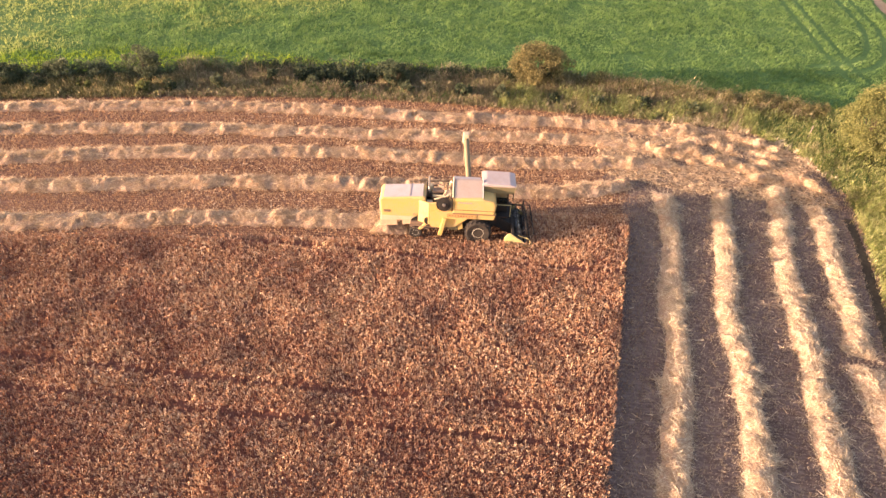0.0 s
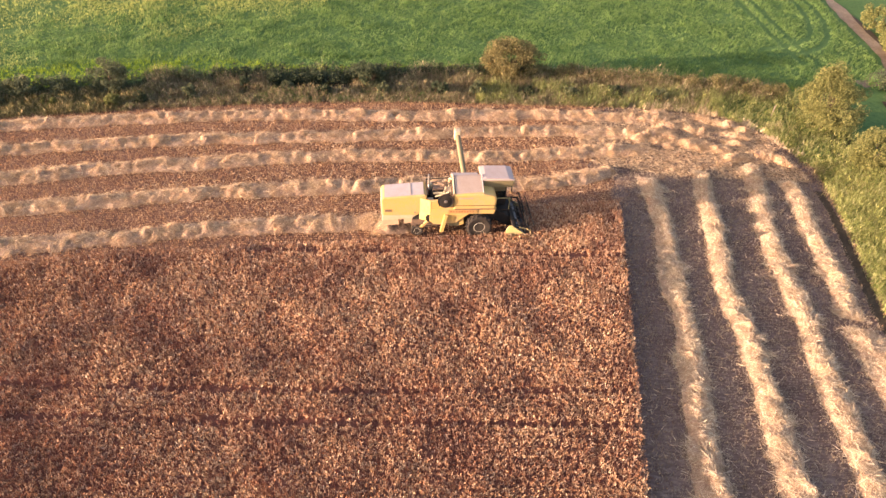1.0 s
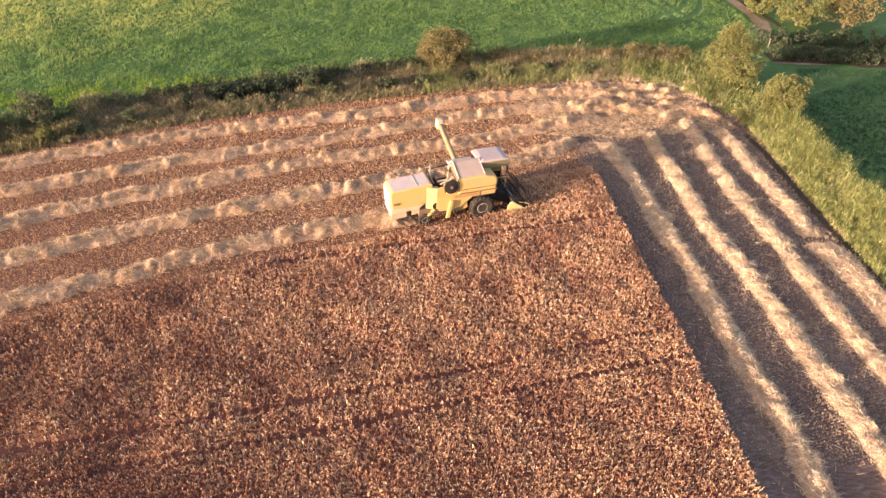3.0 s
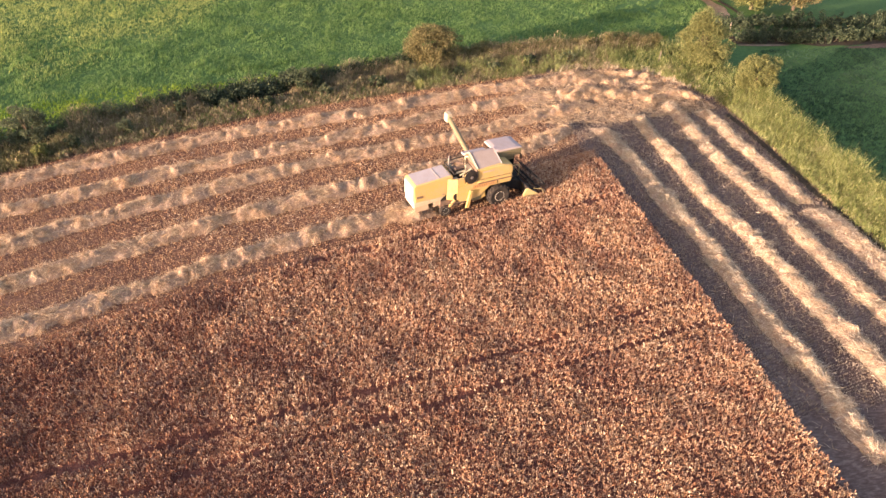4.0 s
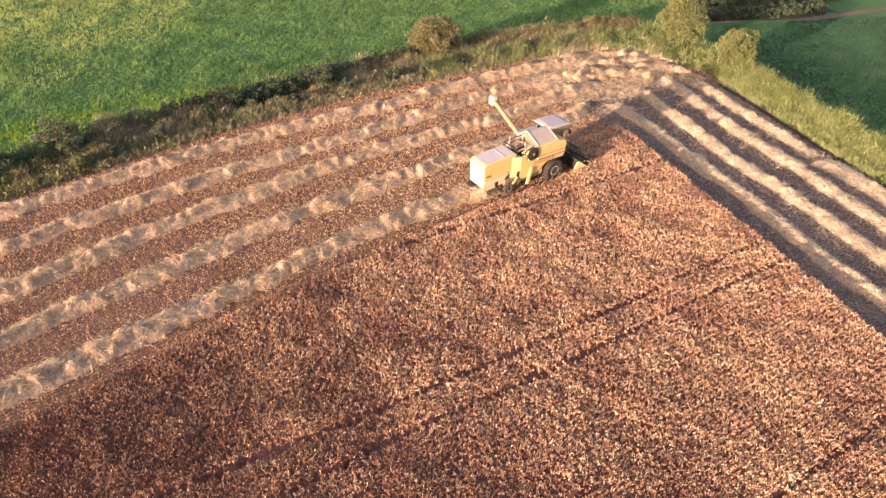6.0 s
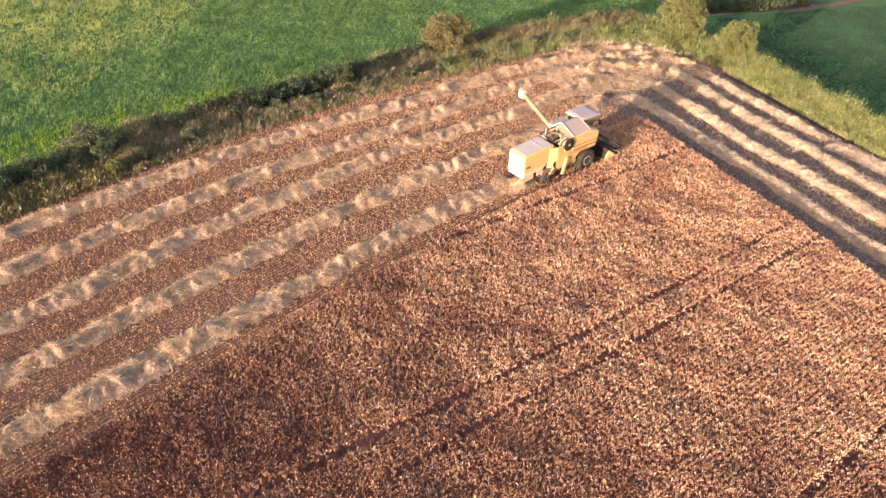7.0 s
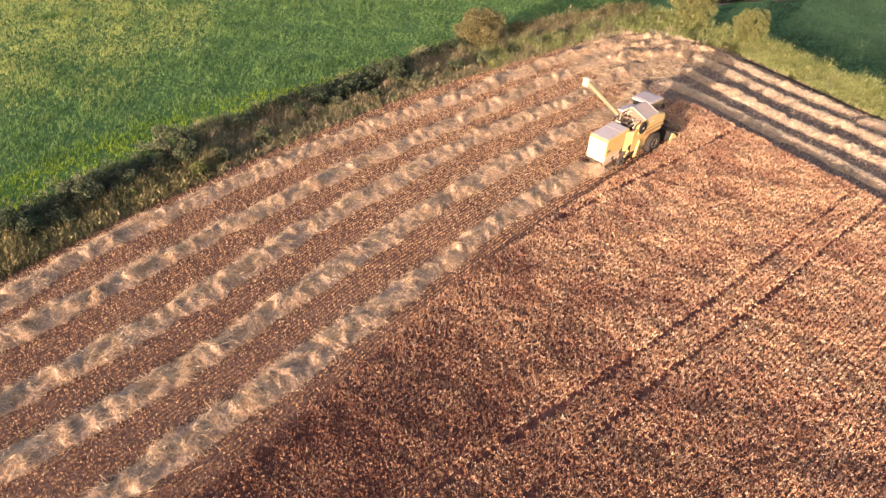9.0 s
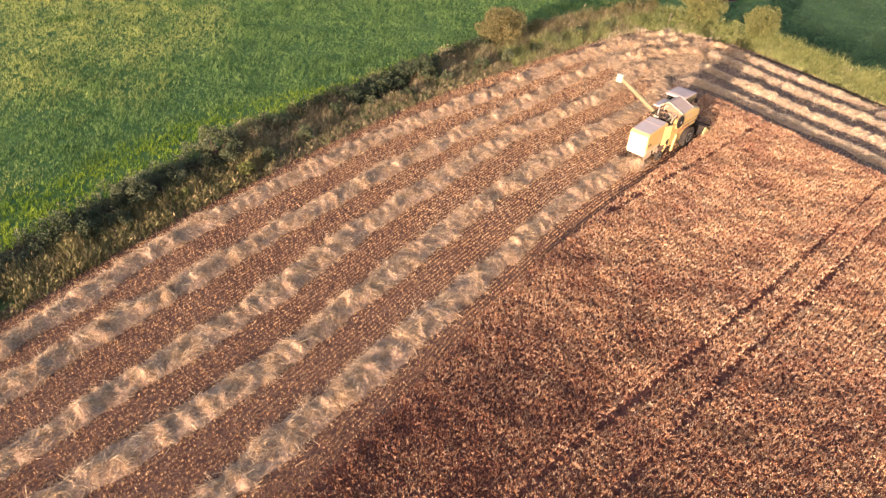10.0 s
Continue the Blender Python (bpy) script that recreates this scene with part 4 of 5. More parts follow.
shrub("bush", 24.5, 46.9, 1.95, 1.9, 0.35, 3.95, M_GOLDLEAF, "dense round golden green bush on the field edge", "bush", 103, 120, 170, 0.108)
shrub("shrub", -40.3, 45.5, 1.75, 1.5, 0.3, 3.15, M_HOLLY, "grey green holly shrub standing over the hedge", "shrub", 104, 56, 170, 0.11)
shrub("shrub", -46.5, 42.4, 1.5, 1.2, 0.1, 2.0, M_HOLLY, "grey green bramble shrub in the hedge", "shrub", 105, 50, 170, 0.11)
shrub("shrub", -50.5, 40.2, 1.8, 1.2, 0.1, 1.9, M_HEDGE, "dark spreading bramble shrub in the hedge", "shrub", 106, 50, 170, 0.11)
shrub("shrub", -43.6, 43.8, 1.1, 1.0, 0.1, 1.8, M_HOLLY, "small grey green shrub in the hedge", "shrub", 107, 42, 170, 0.11)
shrub("shrub", -47.8, 40.3, 0.9, 0.8, 0.05, 1.1, M_HOLLY, "low grey green weed clump before the hedge", "shrub", 115, 30, 150, 0.12)
shrub("shrub", -43.9, 42.0, 0.7, 0.7, 0.05, 1.0, M_YELLOWLEAF, "low yellow green weed clump before the hedge", "shrub", 116, 26, 150, 0.11)
shrub("shrub", -38.8, 43.2, 0.6, 0.6, 0.05, 1.1, M_YELLOWLEAF, "pale yellow green weed clump at the field edge", "shrub", 117, 26, 150, 0.11)
shrub("shrub", -18.2, 52.9, 1.3, 1.2, 0.1, 2.2, M_HEDGE, "dark green shrub beside the ditch gap", "shrub", 108, 50, 170, 0.11)
_r = np.random.default_rng(77)
for j, (px, py) in enumerate(curve([(-37, 44.6), (-30, 47.6), (-16, 52.2), (-2, 55.2), (9, 57.0)], 4.3)[0]):
    kind_of = (M_HEDGE, M_HOLLY)[j % 2]
    words = ("low dark bramble clump among the withered grass", "grey green weed clump among the withered grass")[j % 2]
    shrub("shrub", px + _r.normal(0, 0.5), py + _r.normal(0, 0.7), _r.uniform(0.5, 1.0), _r.uniform(0.5, 0.8), 0.05, _r.uniform(0.9, 1.6), kind_of, words, "shrub", 130 + j, 26, 90, 0.12)
shrub("tree", 40.5, 73.0, 4.0, 3.0, 0.3, 5.2, M_YELLOWLEAF, "yellowish scrub tree beside the earth track", "tree", 109, 80, 120, 0.17)
shrub("tree", 46.5, 72.5, 3.5, 3.0, 0.3, 6.0, M_OLIVE, "rusty brown scrub tree behind the dark hedge", "tree", 110, 80, 120, 0.17)
shrub("bush", 37.5, 77.5, 2.4, 3.0, 0.2, 3.2, M_YELLOWLEAF, "low yellow green scrub along the earth track", "bush", 111, 60, 150, 0.15)
shrub("bush", 38.5, 86.0, 2.4, 4.0, 0.2, 3.0, M_YELLOWLEAF, "low yellow green scrub along the earth track", "bush", 112, 60, 150, 0.15)


def fence_post(x, y, height, lean, label):
    """A round weathered post with a chamfered, tilted head and a strand staple."""
    root = tagged(new("fence_post"), label, "fence post")
    z = float(ground_z(x, y))
    shaft = bmesh.new()
    limb(shaft, (0, 0, -0.1), (0, 0, height), 0.05, 0.045, 10)
    part("post", shaft, M_WEATHERED, root, smooth=True)
    head = bmesh.new()
    limb(head, (0, 0, height), (0.01, 0, height + 0.04), 0.044, 0.02, 10)
    part("post_head", head, M_WEATHERED, root)
    staple = bmesh.new()
    limb(staple, (-0.045, -0.02, height * 0.8), (-0.06, 0.02, height * 0.8), 0.008, 0.008, 5)
    part("staple", staple, M_STEEL, root)
    root.matrix_world = pose(x, y, z, lean, 0.6 * lean, 0)


def ribbon(name, points, half, z, material, label, category, ends=False):
    c, w = curve(points, 0.8)
    across = np.column_stack([-w[:, 1], w[:, 0]])
    hw = half * (1 + 0.3 * lumps(c, 2.6, 3) + 0.2 * lumps(c, 1.1, 4))
    if ends:
        hw = hw * np.sqrt(np.sin(np.linspace(0.02, math.pi - 0.02, len(c))))
    a, b = c - across * hw[:, None], c + across * hw[:, None]
    v = np.vstack([flat(a, ground_z(a[:, 0], a[:, 1]) + z), flat(b, ground_z(b[:, 0], b[:, 1]) + z)])
    n = len(c)
    i = np.arange(n - 1)
    f = np.column_stack([i, i + n, i + n + 1, i + 1])
    return tagged(new(name, mesh_of(name, v, f[:, ::-1], material)), label, category, kind="structure")


ribbon("track", [(30.2, 66.9), (33.2, 68.8), (35.6, 72.0), (36.2, 80), (36.2, 95), (35, 130)], 0.85, 0.04, M_TRACK, "bare brown earth farm track", "track")
# Added dark strip: windrow shade at the verge foot, not a ploughed furrow.
ribbon("furrow", VERGE_FOOT_SHADE, 0.36, 0.03, M_DARKGROUND, "dark strip painted for the shade at the foot of the verge", "furrow")
ribbon("bare_patch", [(31.0, 67.9), (33.6, 69.9), (35.7, 72.6), (36.4, 76.5)], 1.15, 0.035, M_TRACK, "trodden bare earth where the track bends", "bare earth", True)
ribbon("ditch", [(37.3, 69.4), (37.9, 72.5), (37.8, 76.5), (37.3, 82), (37.2, 92)], 0.4, 0.05, M_DARKGROUND, "dark ditch beside the earth track", "ditch", True)
ribbon("bank", [(44, 58.6), (49, 59.0), (56, 59.8), (66, 61)], 0.7, 0.05, M_BANK, "bare reddish earth bank", "bank", True)
ribbon("bare_patch", [(30.8, 60.1), (34, 59.9), (37.5, 59.8)], 0.32, 0.06, M_TRACK, "trodden bare earth before the hedge", "bare earth", True)
ribbon("hedge_bottom", [(-70, 30.8), (-54, 39.0), (-46, 43.2), (-40.5, 45.8), (-30.2, 50.3), (-19.8, 53.8), (-8.7, 56.8), (2.4, 58.8), (13, 59.7)], 1.7, 0.025, M_DARKGROUND, "dark brown ground strip under the hedge", "hedge bottom")
ribbon("hedge_bottom", [(22.2, 60), (24.0, 52), (24.0, 47), (23.4, 40), (23.0, 33), (22.8, 24), (22.6, 10)], 1.4, 0.025, M_DARKGROUND, "dark brown ground strip under the hedge", "hedge bottom")
ribbon("hedge_bottom", [(31, 61.8), (36, 61.4), (44, 61.2), (54, 61.8)], 1.6, 0.025, M_DARKGROUND, "dark brown ground strip under the hedge", "hedge bottom")


# ---- the combine harvester ----
def box(bm, x0, x1, y0, y1, z0, z1, bevel=0.03, m=None):
    made = bmesh.ops.create_cube(bm, size=1.0, matrix=Matrix.Translation(((x0 + x1) / 2, (y0 + y1) / 2, (z0 + z1) / 2)) @ Matrix.Diagonal((x1 - x0, y1 - y0, z1 - z0, 1)))["verts"]
    if bevel:
        edges = list({e for v in made for e in v.link_edges})
        made = [v for f in bmesh.ops.bevel(bm, geom=edges, offset=bevel, segments=2, affect="EDGES", profile=0.6)["faces"] for v in f.verts] + [v for v in made if v.is_valid]
    if m is not None:
        bmesh.ops.transform(bm, matrix=m, verts=list(set(made)))
    return bm


def boxed(*a, **k):
    return box(bmesh.new(), *a, **k)


def prism(profile, y0, y1, bevel=0.03):
    """A solid with an outline in x and z, from y0 to y1."""
    bm = bmesh.new()
    a = [bm.verts.new((x, y0, z)) for x, z in profile]
    b = [bm.verts.new((x, y1, z)) for x, z in profile]
    n = len(profile)
    bm.faces.new(a)
    bm.faces.new(b[::-1])
    for k in range(n):
        bm.faces.new((a[k], b[k], b[(k + 1) % n], a[(k + 1) % n]))
    bmesh.ops.recalc_face_normals(bm, faces=bm.faces[:])
    if bevel:
        bmesh.ops.bevel(bm, geom=bm.edges[:], offset=bevel, segments=2, affect="EDGES", profile=0.6)
    return bm


def upright(plan, z0, z1, bevel=0.02):
    """A solid with an outline in x and y, from z0 to z1."""
    bm = prism(plan, z0, z1, bevel)
    bmesh.ops.transform(bm, matrix=Matrix(((1, 0, 0, 0), (0, 0, 1, 0), (0, 1, 0, 0), (0, 0, 0, 1))), verts=bm.verts[:])
    return bm


def across_x(profile, x0, x1, bevel=0.02):
    """A solid with an outline in y and z, from x0 to x1."""
    bm = prism([(y, z) for y, z in profile], x0, x1, bevel)
    bmesh.ops.transform(bm, matrix=Matrix(((0, 1, 0, 0), (1, 0, 0, 0), (0, 0, 1, 0), (0, 0, 0, 1))), verts=bm.verts[:])
    return bm


def rod(bm, a, b, r, sides=10):
    a, b = Vector(a), Vector(b)
    turn = (b - a).to_track_quat("Z", "Y").to_matrix().to_4x4()
    bmesh.ops.create_cone(bm, cap_ends=True, segments=sides, radius1=r, radius2=r, depth=(b - a).length, matrix=Matrix.Translation((a + b) / 2) @ turn)
    return bm


def rods(r, *runs, sides=10):
    bm = bmesh.new()
    for run in runs:
        for a, b in zip(run, run[1:]):
            rod(bm, a, b, r, sides)
    return bm


def lathe(profile, centre, sides=32):
    """Turns an outline of (radius, y) round the y axis through centre."""
    bm = bmesh.new()
    rings = []
    for rad, y in profile:
        rings.append([bm.verts.new((centre[0] + rad * math.cos(t), centre[1] + y, centre[2] + rad * math.sin(t))) for t in (2 * math.pi * k / sides for k in range(sides))])
    for r0, r1 in zip(rings, rings[1:]):
        for k in range(sides):
            bm.faces.new((r0[k], r0[(k + 1) % sides], r1[(k + 1) % sides], r1[k]))
    bm.faces.new(rings[0])
    bm.faces.new(rings[-1][::-1])
    return bm


def wheel(name, parent, x, y, radius, width, rim, lugs, outer):
    """Tyre with lugs and a dished rim; outer: -1 where the outside faces -y."""
    hub = part(name, lathe([(0.09, -width * 0.3), (0.12, 0), (0.09, width * 0.3)], (x, y, radius), 12), M_STEEL, parent)
    w = width / 2
    tyre = lathe([(rim, -w * 0.85), (radius * 0.82, -w), (radius * 0.93, -w * 0.9), (radius * 0.965, -w * 0.5), (radius * 0.965, w * 0.5), (radius * 0.93, w * 0.9), (radius * 0.82, w), (rim, w * 0.85)], (x, y, radius))
    for k in range(lugs):
        for s in (-1, 1):
            a = 2 * math.pi * (k + (0.5 if s > 0 else 0)) / lugs
            m = Matrix.Translation((x, y, radius)) @ Matrix.Rotation(-a, 4, "Y") @ Matrix.Translation((radius * 0.965, s * w * 0.47, 0)) @ Matrix.Rotation(s * 0.65, 4, "X")
            bmesh.ops.create_cube(tyre, size=1.0, matrix=m @ Matrix.Diagonal((radius * 0.09, w * 1.0, radius * 0.075, 1)))
    part("tyre", tyre, M_RUBBER, hub, "dusty black rubber tyre")
    o = outer
    prof = [(rim * 1.03, w * 0.84 * o), (rim * 0.93, w * 0.86 * o), (rim * 0.86, w * 0.45 * o), (rim * 0.5, w * 0.32 * o), (rim * 0.3, w * 0.5 * o), (rim * 0.12, w * 0.52 * o)]
    part("rim", lathe(prof, (x, y, radius), 28), M_RIM, hub, "cream painted steel rim")
    bolts = bmesh.new()
    for k in range(8):
        t = 2 * math.pi * k / 8
        c = (x + rim * 0.4 * math.cos(t), y + w * 0.42 * o, radius + rim * 0.4 * math.sin(t))
        rod(bolts, c, (c[0], c[1] + 0.05 * o, c[2]), 0.025, 6)
    tagged(part("wheel_bolts", bolts, M_STEEL, hub), kind="stuff")


def build_combine():
    root = tagged(new("combine_harvester"), "old yellow combine harvester with open engine bay cutting wheat", "combine harvester")
    # frame and running gear
    part("chassis", prism([(-4.7, 1.0), (-4.2, 0.85), (-1.0, 0.75), (0.9, 0.95), (1.2, 1.5), (1.0, 2.2), (-4.5, 2.2)], 0.62, 2.33), M_DARK, root, "dark steel separator body under the panels")
    axle = bmesh.new()
    box(axle, -0.16, 0.16, 0.5, 2.45, 0.62, 0.98, 0.02)
    part("front_axle", axle, M_DARK, root)
    part("rear_axle", box(boxed(-4.22, -3.98, 0.6, 2.15, 0.38, 0.55, 0.02), -4.2, -4.0, 1.2, 1.5, 0.5, 1.0, 0.02), M_DARK, root)
    wheel("front_wheel", root, 0.0, 0.30, 0.87, 0.62, 0.38, 18, -1)
    wheel("front_wheel", root, 0.0, 2.65, 0.87, 0.62, 0.38, 18, 1)
    wheel("rear_wheel", root, -4.1, 0.48, 0.43, 0.30, 0.22, 16, -1)
    wheel("rear_wheel", root, -4.1, 2.27, 0.43, 0.30, 0.22, 16, 1)
    # straw hood
    hood = part("straw_hood", prism([(-6.35, 1.5), (-6.44, 2.74), (-6.30, 2.88), (-3.6, 3.1), (-3.48, 3.0), (-3.5, 2.1), (-4.1, 1.5)], 0.6, 2.24, 0.075), M_YELLOW, root, "faded yellow sheet metal straw hood")
    part("top_panel", prism([(-6.22, 2.893), (-6.22, 2.913), (-3.68, 3.122), (-3.68, 3.102)], 0.68, 2.16, 0.0), M_DUSTGREY, hood, "dusty grey hood top, tinted lilac for sky light")
    part("top_flange", prism([(-4.55, 3.05), (-4.55, 3.072), (-4.5, 3.076), (-4.5, 3.054)], 0.7, 2.14, 0.0), M_TANKSHEET, hood)
    part("back_panel", boxed(-6.46, -6.415, 0.69, 2.15, 1.56, 2.68, 0.02), M_GLAREPAINT, hood, "yellow rear panel, whitened to carry the glare of direct sun")
    part("latch", boxed(-4.3, -4.18, 0.56, 0.6, 1.72, 1.78, 0.006), M_STEEL, hood)
    part("vent", boxed(-6.2, -5.75, 0.582, 0.604, 1.82, 2.0, 0.004), M_RUST, hood, "dark louvre in the side sheet")
    for y in (0.585, 2.2):
        part("hood_rim", prism([(-6.36, 1.16), (-6.37, 1.55), (-4.15, 1.55), (-4.45, 1.3)], y, y + 0.055, 0.01), M_CREAM, root, "dusty cream lower edge of the hood")
    part("straw_curtain", boxed(-6.40, -6.36, 0.68, 2.16, 1.05, 1.56, 0.01), M_GLAREPAINT, root, "pale flap at the rear outlet")
    part("flare_panel", upright([(-4.0, 0.64), (-3.8, 0.64), (-3.2, 0.46), (-3.2, 0.30), (-3.28, 0.30)], 1.2, 2.84, 0.025), M_YELLOW, root, "faded yellow flared panel behind the hood side")
    # side panels
    part("side_panel", prism([(-3.2, 1.2), (-3.05, 1.0), (-2.5, 0.95), (-1.5, 1.1), (-1.15, 1.4), (-0.7, 1.78), (0.95, 1.78), (1.08, 2.24), (-3.2, 2.24)], 0.3, 0.5, 0.035), M_YELLOW, root, "yellow lower side panels over the threshing body")
    part("side_panel", prism([(-4.2, 1.25), (-3.9, 0.95), (-2.5, 0.95), (-1.5, 1.1), (-1.05, 1.35), (-0.6, 1.72), (0.95, 1.72), (1.08, 2.2), (-1.75, 2.2), (-4.2, 2.15)], 2.35, 2.52, 0.03), M_YELLOW, root)
    plate = bmesh.new()
    for b in ((-2.05, -0.25, 2.085, 2.105), (-2.05, -0.25, 1.86, 1.88), (-2.05, -2.03, 1.86, 2.105), (-0.27, -0.25, 1.86, 2.105)):
        box(plate, b[0], b[1], 0.285, 0.302, b[2], b[3], 0.0)
    part("stripe", plate, M_RED, root, "dull red outline round the side marking")
    for k in range(9):
        part("marking_bar", boxed(-1.95 + 0.18 * k, -1.84 + 0.18 * k, 0.284, 0.301, 1.93, 2.03, 0.0), M_RED, root, "worn dark red marking")
    part("mid_panel", prism([(-3.2, 2.25), (-3.2, 2.83), (-2.78, 2.86), (-2.7, 2.4), (-1.75, 2.32), (-1.75, 2.25)], 0.305, 0.46, 0.02), M_YELLOW, root, "yellow engine bay side sheet")
    part("elevator", prism([(-2.62, 0.42), (-2.36, 0.4), (-2.08, 1.75), (-2.32, 1.78)], 0.17, 0.31, 0.03), M_YELLOW, root, "dusty yellow grain elevator leg")
    part("brace", prism([(-3.95, 0.75), (-3.75, 0.7), (-3.15, 1.35), (-3.35, 1.4)], 0.32, 0.42, 0.02), M_YELLOW, root)
    part("tool_box", boxed(-2.0, -1.35, 0.34, 0.52, 0.8, 1.25, 0.02), M_OLIVEPAINT, root, "dirty olive box below the side panel")
    part("support_leg", prism([(-1.4, 1.35), (-1.05, 1.4), (-1.0, 0.95), (-1.3, 0.8)], 0.36, 0.44, 0.02), M_YELLOW, root)
    part("rear_flap", prism([(-6.36, 0.72), (-6.37, 1.2), (-5.35, 1.26), (-5.3, 0.8)], 0.6, 0.63, 0.008), M_CHAFFED, root, "straw-coloured dusty rubber flap")
    part("rear_flap", prism([(-4.95, 0.86), (-4.98, 1.28), (-4.4, 1.32), (-4.42, 0.95)], 0.6, 0.63, 0.008), M_CHAFFED, root, "straw-coloured dusty rubber flap")
    part("tie_bar", rods(0.035, [(-4.35, 0.36, 1.02), (-3.3, 0.34, 0.98), (-2.6, 0.36, 0.9)], sides=8), M_RUST, root)
    part("tie_bar", rods(0.03, [(-4.3, 0.37, 0.82), (-3.2, 0.36, 0.76)], sides=8), M_RUST, root)
    part("sieve_box", prism([(-4.5, 0.78), (-4.45, 1.2), (-3.0, 1.2), (-2.6, 0.85), (-2.8, 0.7)], 0.5, 2.3, 0.02), M_RUST, root, "rusty brown sieve box under the panels")
    part("panel_gap", boxed(-0.15, -0.11, 0.285, 0.305, 1.82, 2.2, 0.004), M_DARK, root)
    part("panel_hinge", boxed(-1.75, 1.04, 0.17, 0.21, 2.2, 2.26, 0.008), M_RUST, root, "rusty lower tank seam")
    pulley = part("drive_pulley", lathe([(0.04, -0.05), (0.30, -0.05), (0.31, 0.0), (0.30, 0.05), (0.04, 0.05)], (-3.25, 0.36, 1.45), 24), M_DARK, root)
    part("belt", rods(0.025, [(-3.25, 0.33, 1.75), (-1.5, 0.33, 1.55)], [(-3.25, 0.33, 1.15), (-1.5, 0.33, 1.3)], sides=6), M_RUBBER, pulley)
    # grain tank
    tank = part("grain_tank", prism([(-1.75, 2.2), (-1.75, 3.32), (0.15, 3.38), (0.90, 3.22), (1.05, 2.95), (0.98, 2.2)], 0.2, 2.5, 0.11), M_YELLOW, root, "yellow grain tank")
    roof = [(0.3, 3.27), (0.36, 3.33), (1.62, 3.86), (1.8, 3.88), (2.42, 3.40), (2.44, 3.30)]
    part("tank_cover", across_x(roof, -1.66, 0.14, 0.02), M_TANKSHEET, tank, "dusty brown pitched tank cover")
    part("gable_trim", rods(0.045, [(-1.75, y, z) for y, z in roof[1:5]], sides=8), M_CREAM, tank, "cream gable edge of the tank cover")
    part("tank_lid", across_x([(2.40, 3.22), (2.42, 3.36), (3.0, 3.30), (3.0, 3.2)], -1.75, 0.05, 0.02), M_DUSTGREY, tank, "dusty folded back lid, tinted lilac for sky light")
    part("gable_trim", rods(0.03, [(0.16, y, z) for y, z in roof[1:5]], sides=8), M_DUSTGREY, tank)
    # Dirty brown sheets added over the tank end, dark to read as unlit.
    part("gable_panel", across_x([(0.34, 3.26), (0.40, 3.34), (1.62, 3.83), (1.78, 3.85), (2.38, 3.39), (2.40, 3.28)], -1.76, -1.70, 0.0), M_RUST, tank, "dirty brown gable sheet facing the engine, kept dark as unlit")
    part("tank_end_sheet", boxed(-1.80, -1.755, 0.3, 2.4, 2.36, 3.25, 0.008), M_RUST, tank, "dirty brown sheet over the tank end, kept dark as unlit")
    part("seam", boxed(-1.7, 1.0, 0.185, 0.202, 2.5, 2.53, 0.003), M_DARK, tank)
    for k in range(6):
        part("marking_bar", boxed(-1.4 + 0.15 * k, -1.3 + 0.15 * k, 0.184, 0.201, 3.02, 3.12, 0.0), M_DUSTGREY, tank, "worn grey marking")
    # engine bay
    part("bay_floor", boxed(-3.5, -1.72, 0.45, 2.3, 2.28, 2.36, 0.01), M_DARK, root)
    eng = part("engine", box(box(boxed(-3.2, -2.2, 1.0, 1.65, 2.36, 2.85, 0.05), -3.1, -2.3, 1.1, 1.5, 2.8, 3.08, 0.04), -2.35, -2.1, 1.1, 1.5, 2.4, 2.95, 0.03), M_DARK, root, "greasy dark engine block")
    part("rocker_cover", boxed(-3.05, -2.35, 1.18, 1.42, 3.08, 3.2, 0.04), M_RUST, eng)
    part("air_cleaner", rod(bmesh.new(), (-3.2, 1.95, 2.4), (-3.2, 1.95, 3.2), 0.17, 16), M_CREAM, eng, "cream air cleaner drum")
    part("exhaust", rods(0.06, [(-3.3, 1.6, 2.9), (-3.32, 1.75, 3.2), (-3.32, 1.75, 3.95)], sides=12), M_STEEL, eng, "rusty upright exhaust pipe")
    part("hose", rods(0.045, [(-2.2, 1.2, 2.9), (-2.0, 0.9, 3.1), (-2.1, 0.6, 3.0)], sides=8), M_RUBBER, eng)
    part("manifold", rods(0.07, [(-3.05, 1.02, 2.95), (-2.35, 1.02, 2.98), (-2.2, 1.3, 3.2)], sides=10), M_CREAM, eng, "dusty cream pipe along the engine")
    part("intake_pipe", rods(0.08, [(-3.2, 1.95, 3.1), (-2.75, 1.9, 3.28), (-2.3, 1.6, 3.22)], sides=10), M_RUST, eng)
    part("battery_box", boxed(-3.42, -3.05, 0.55, 0.95, 2.36, 2.68, 0.02), M_CREAM, root, "dusty cream battery box")
    part("tension_arm", rods(0.05, [(-2.75, 0.75, 2.4), (-2.5, 0.8, 3.15)], [(-2.95, 0.7, 2.9), (-2.05, 0.75, 3.2)], sides=8), M_CREAM, root)
    part("air_pipe", rods(0.05, [(-1.95, 1.9, 2.4), (-1.95, 1.9, 3.55), (-1.8, 1.7, 3.6)], sides=8), M_CREAM, root)
    part("fuel_tank", boxed(-3.4, -2.5, 1.75, 2.35, 2.36, 2.75, 0.06), M_RUST, root)
    rad = part("radiator_housing", prism([(-2.62, 2.36), (-2.66, 2.85), (-2.48, 3.04), (-2.0, 3.1), (-1.8, 3.06), (-1.8, 2.36)], 0.24, 0.60, 0.05), M_YELLOW, root, "yellow radiator housing")
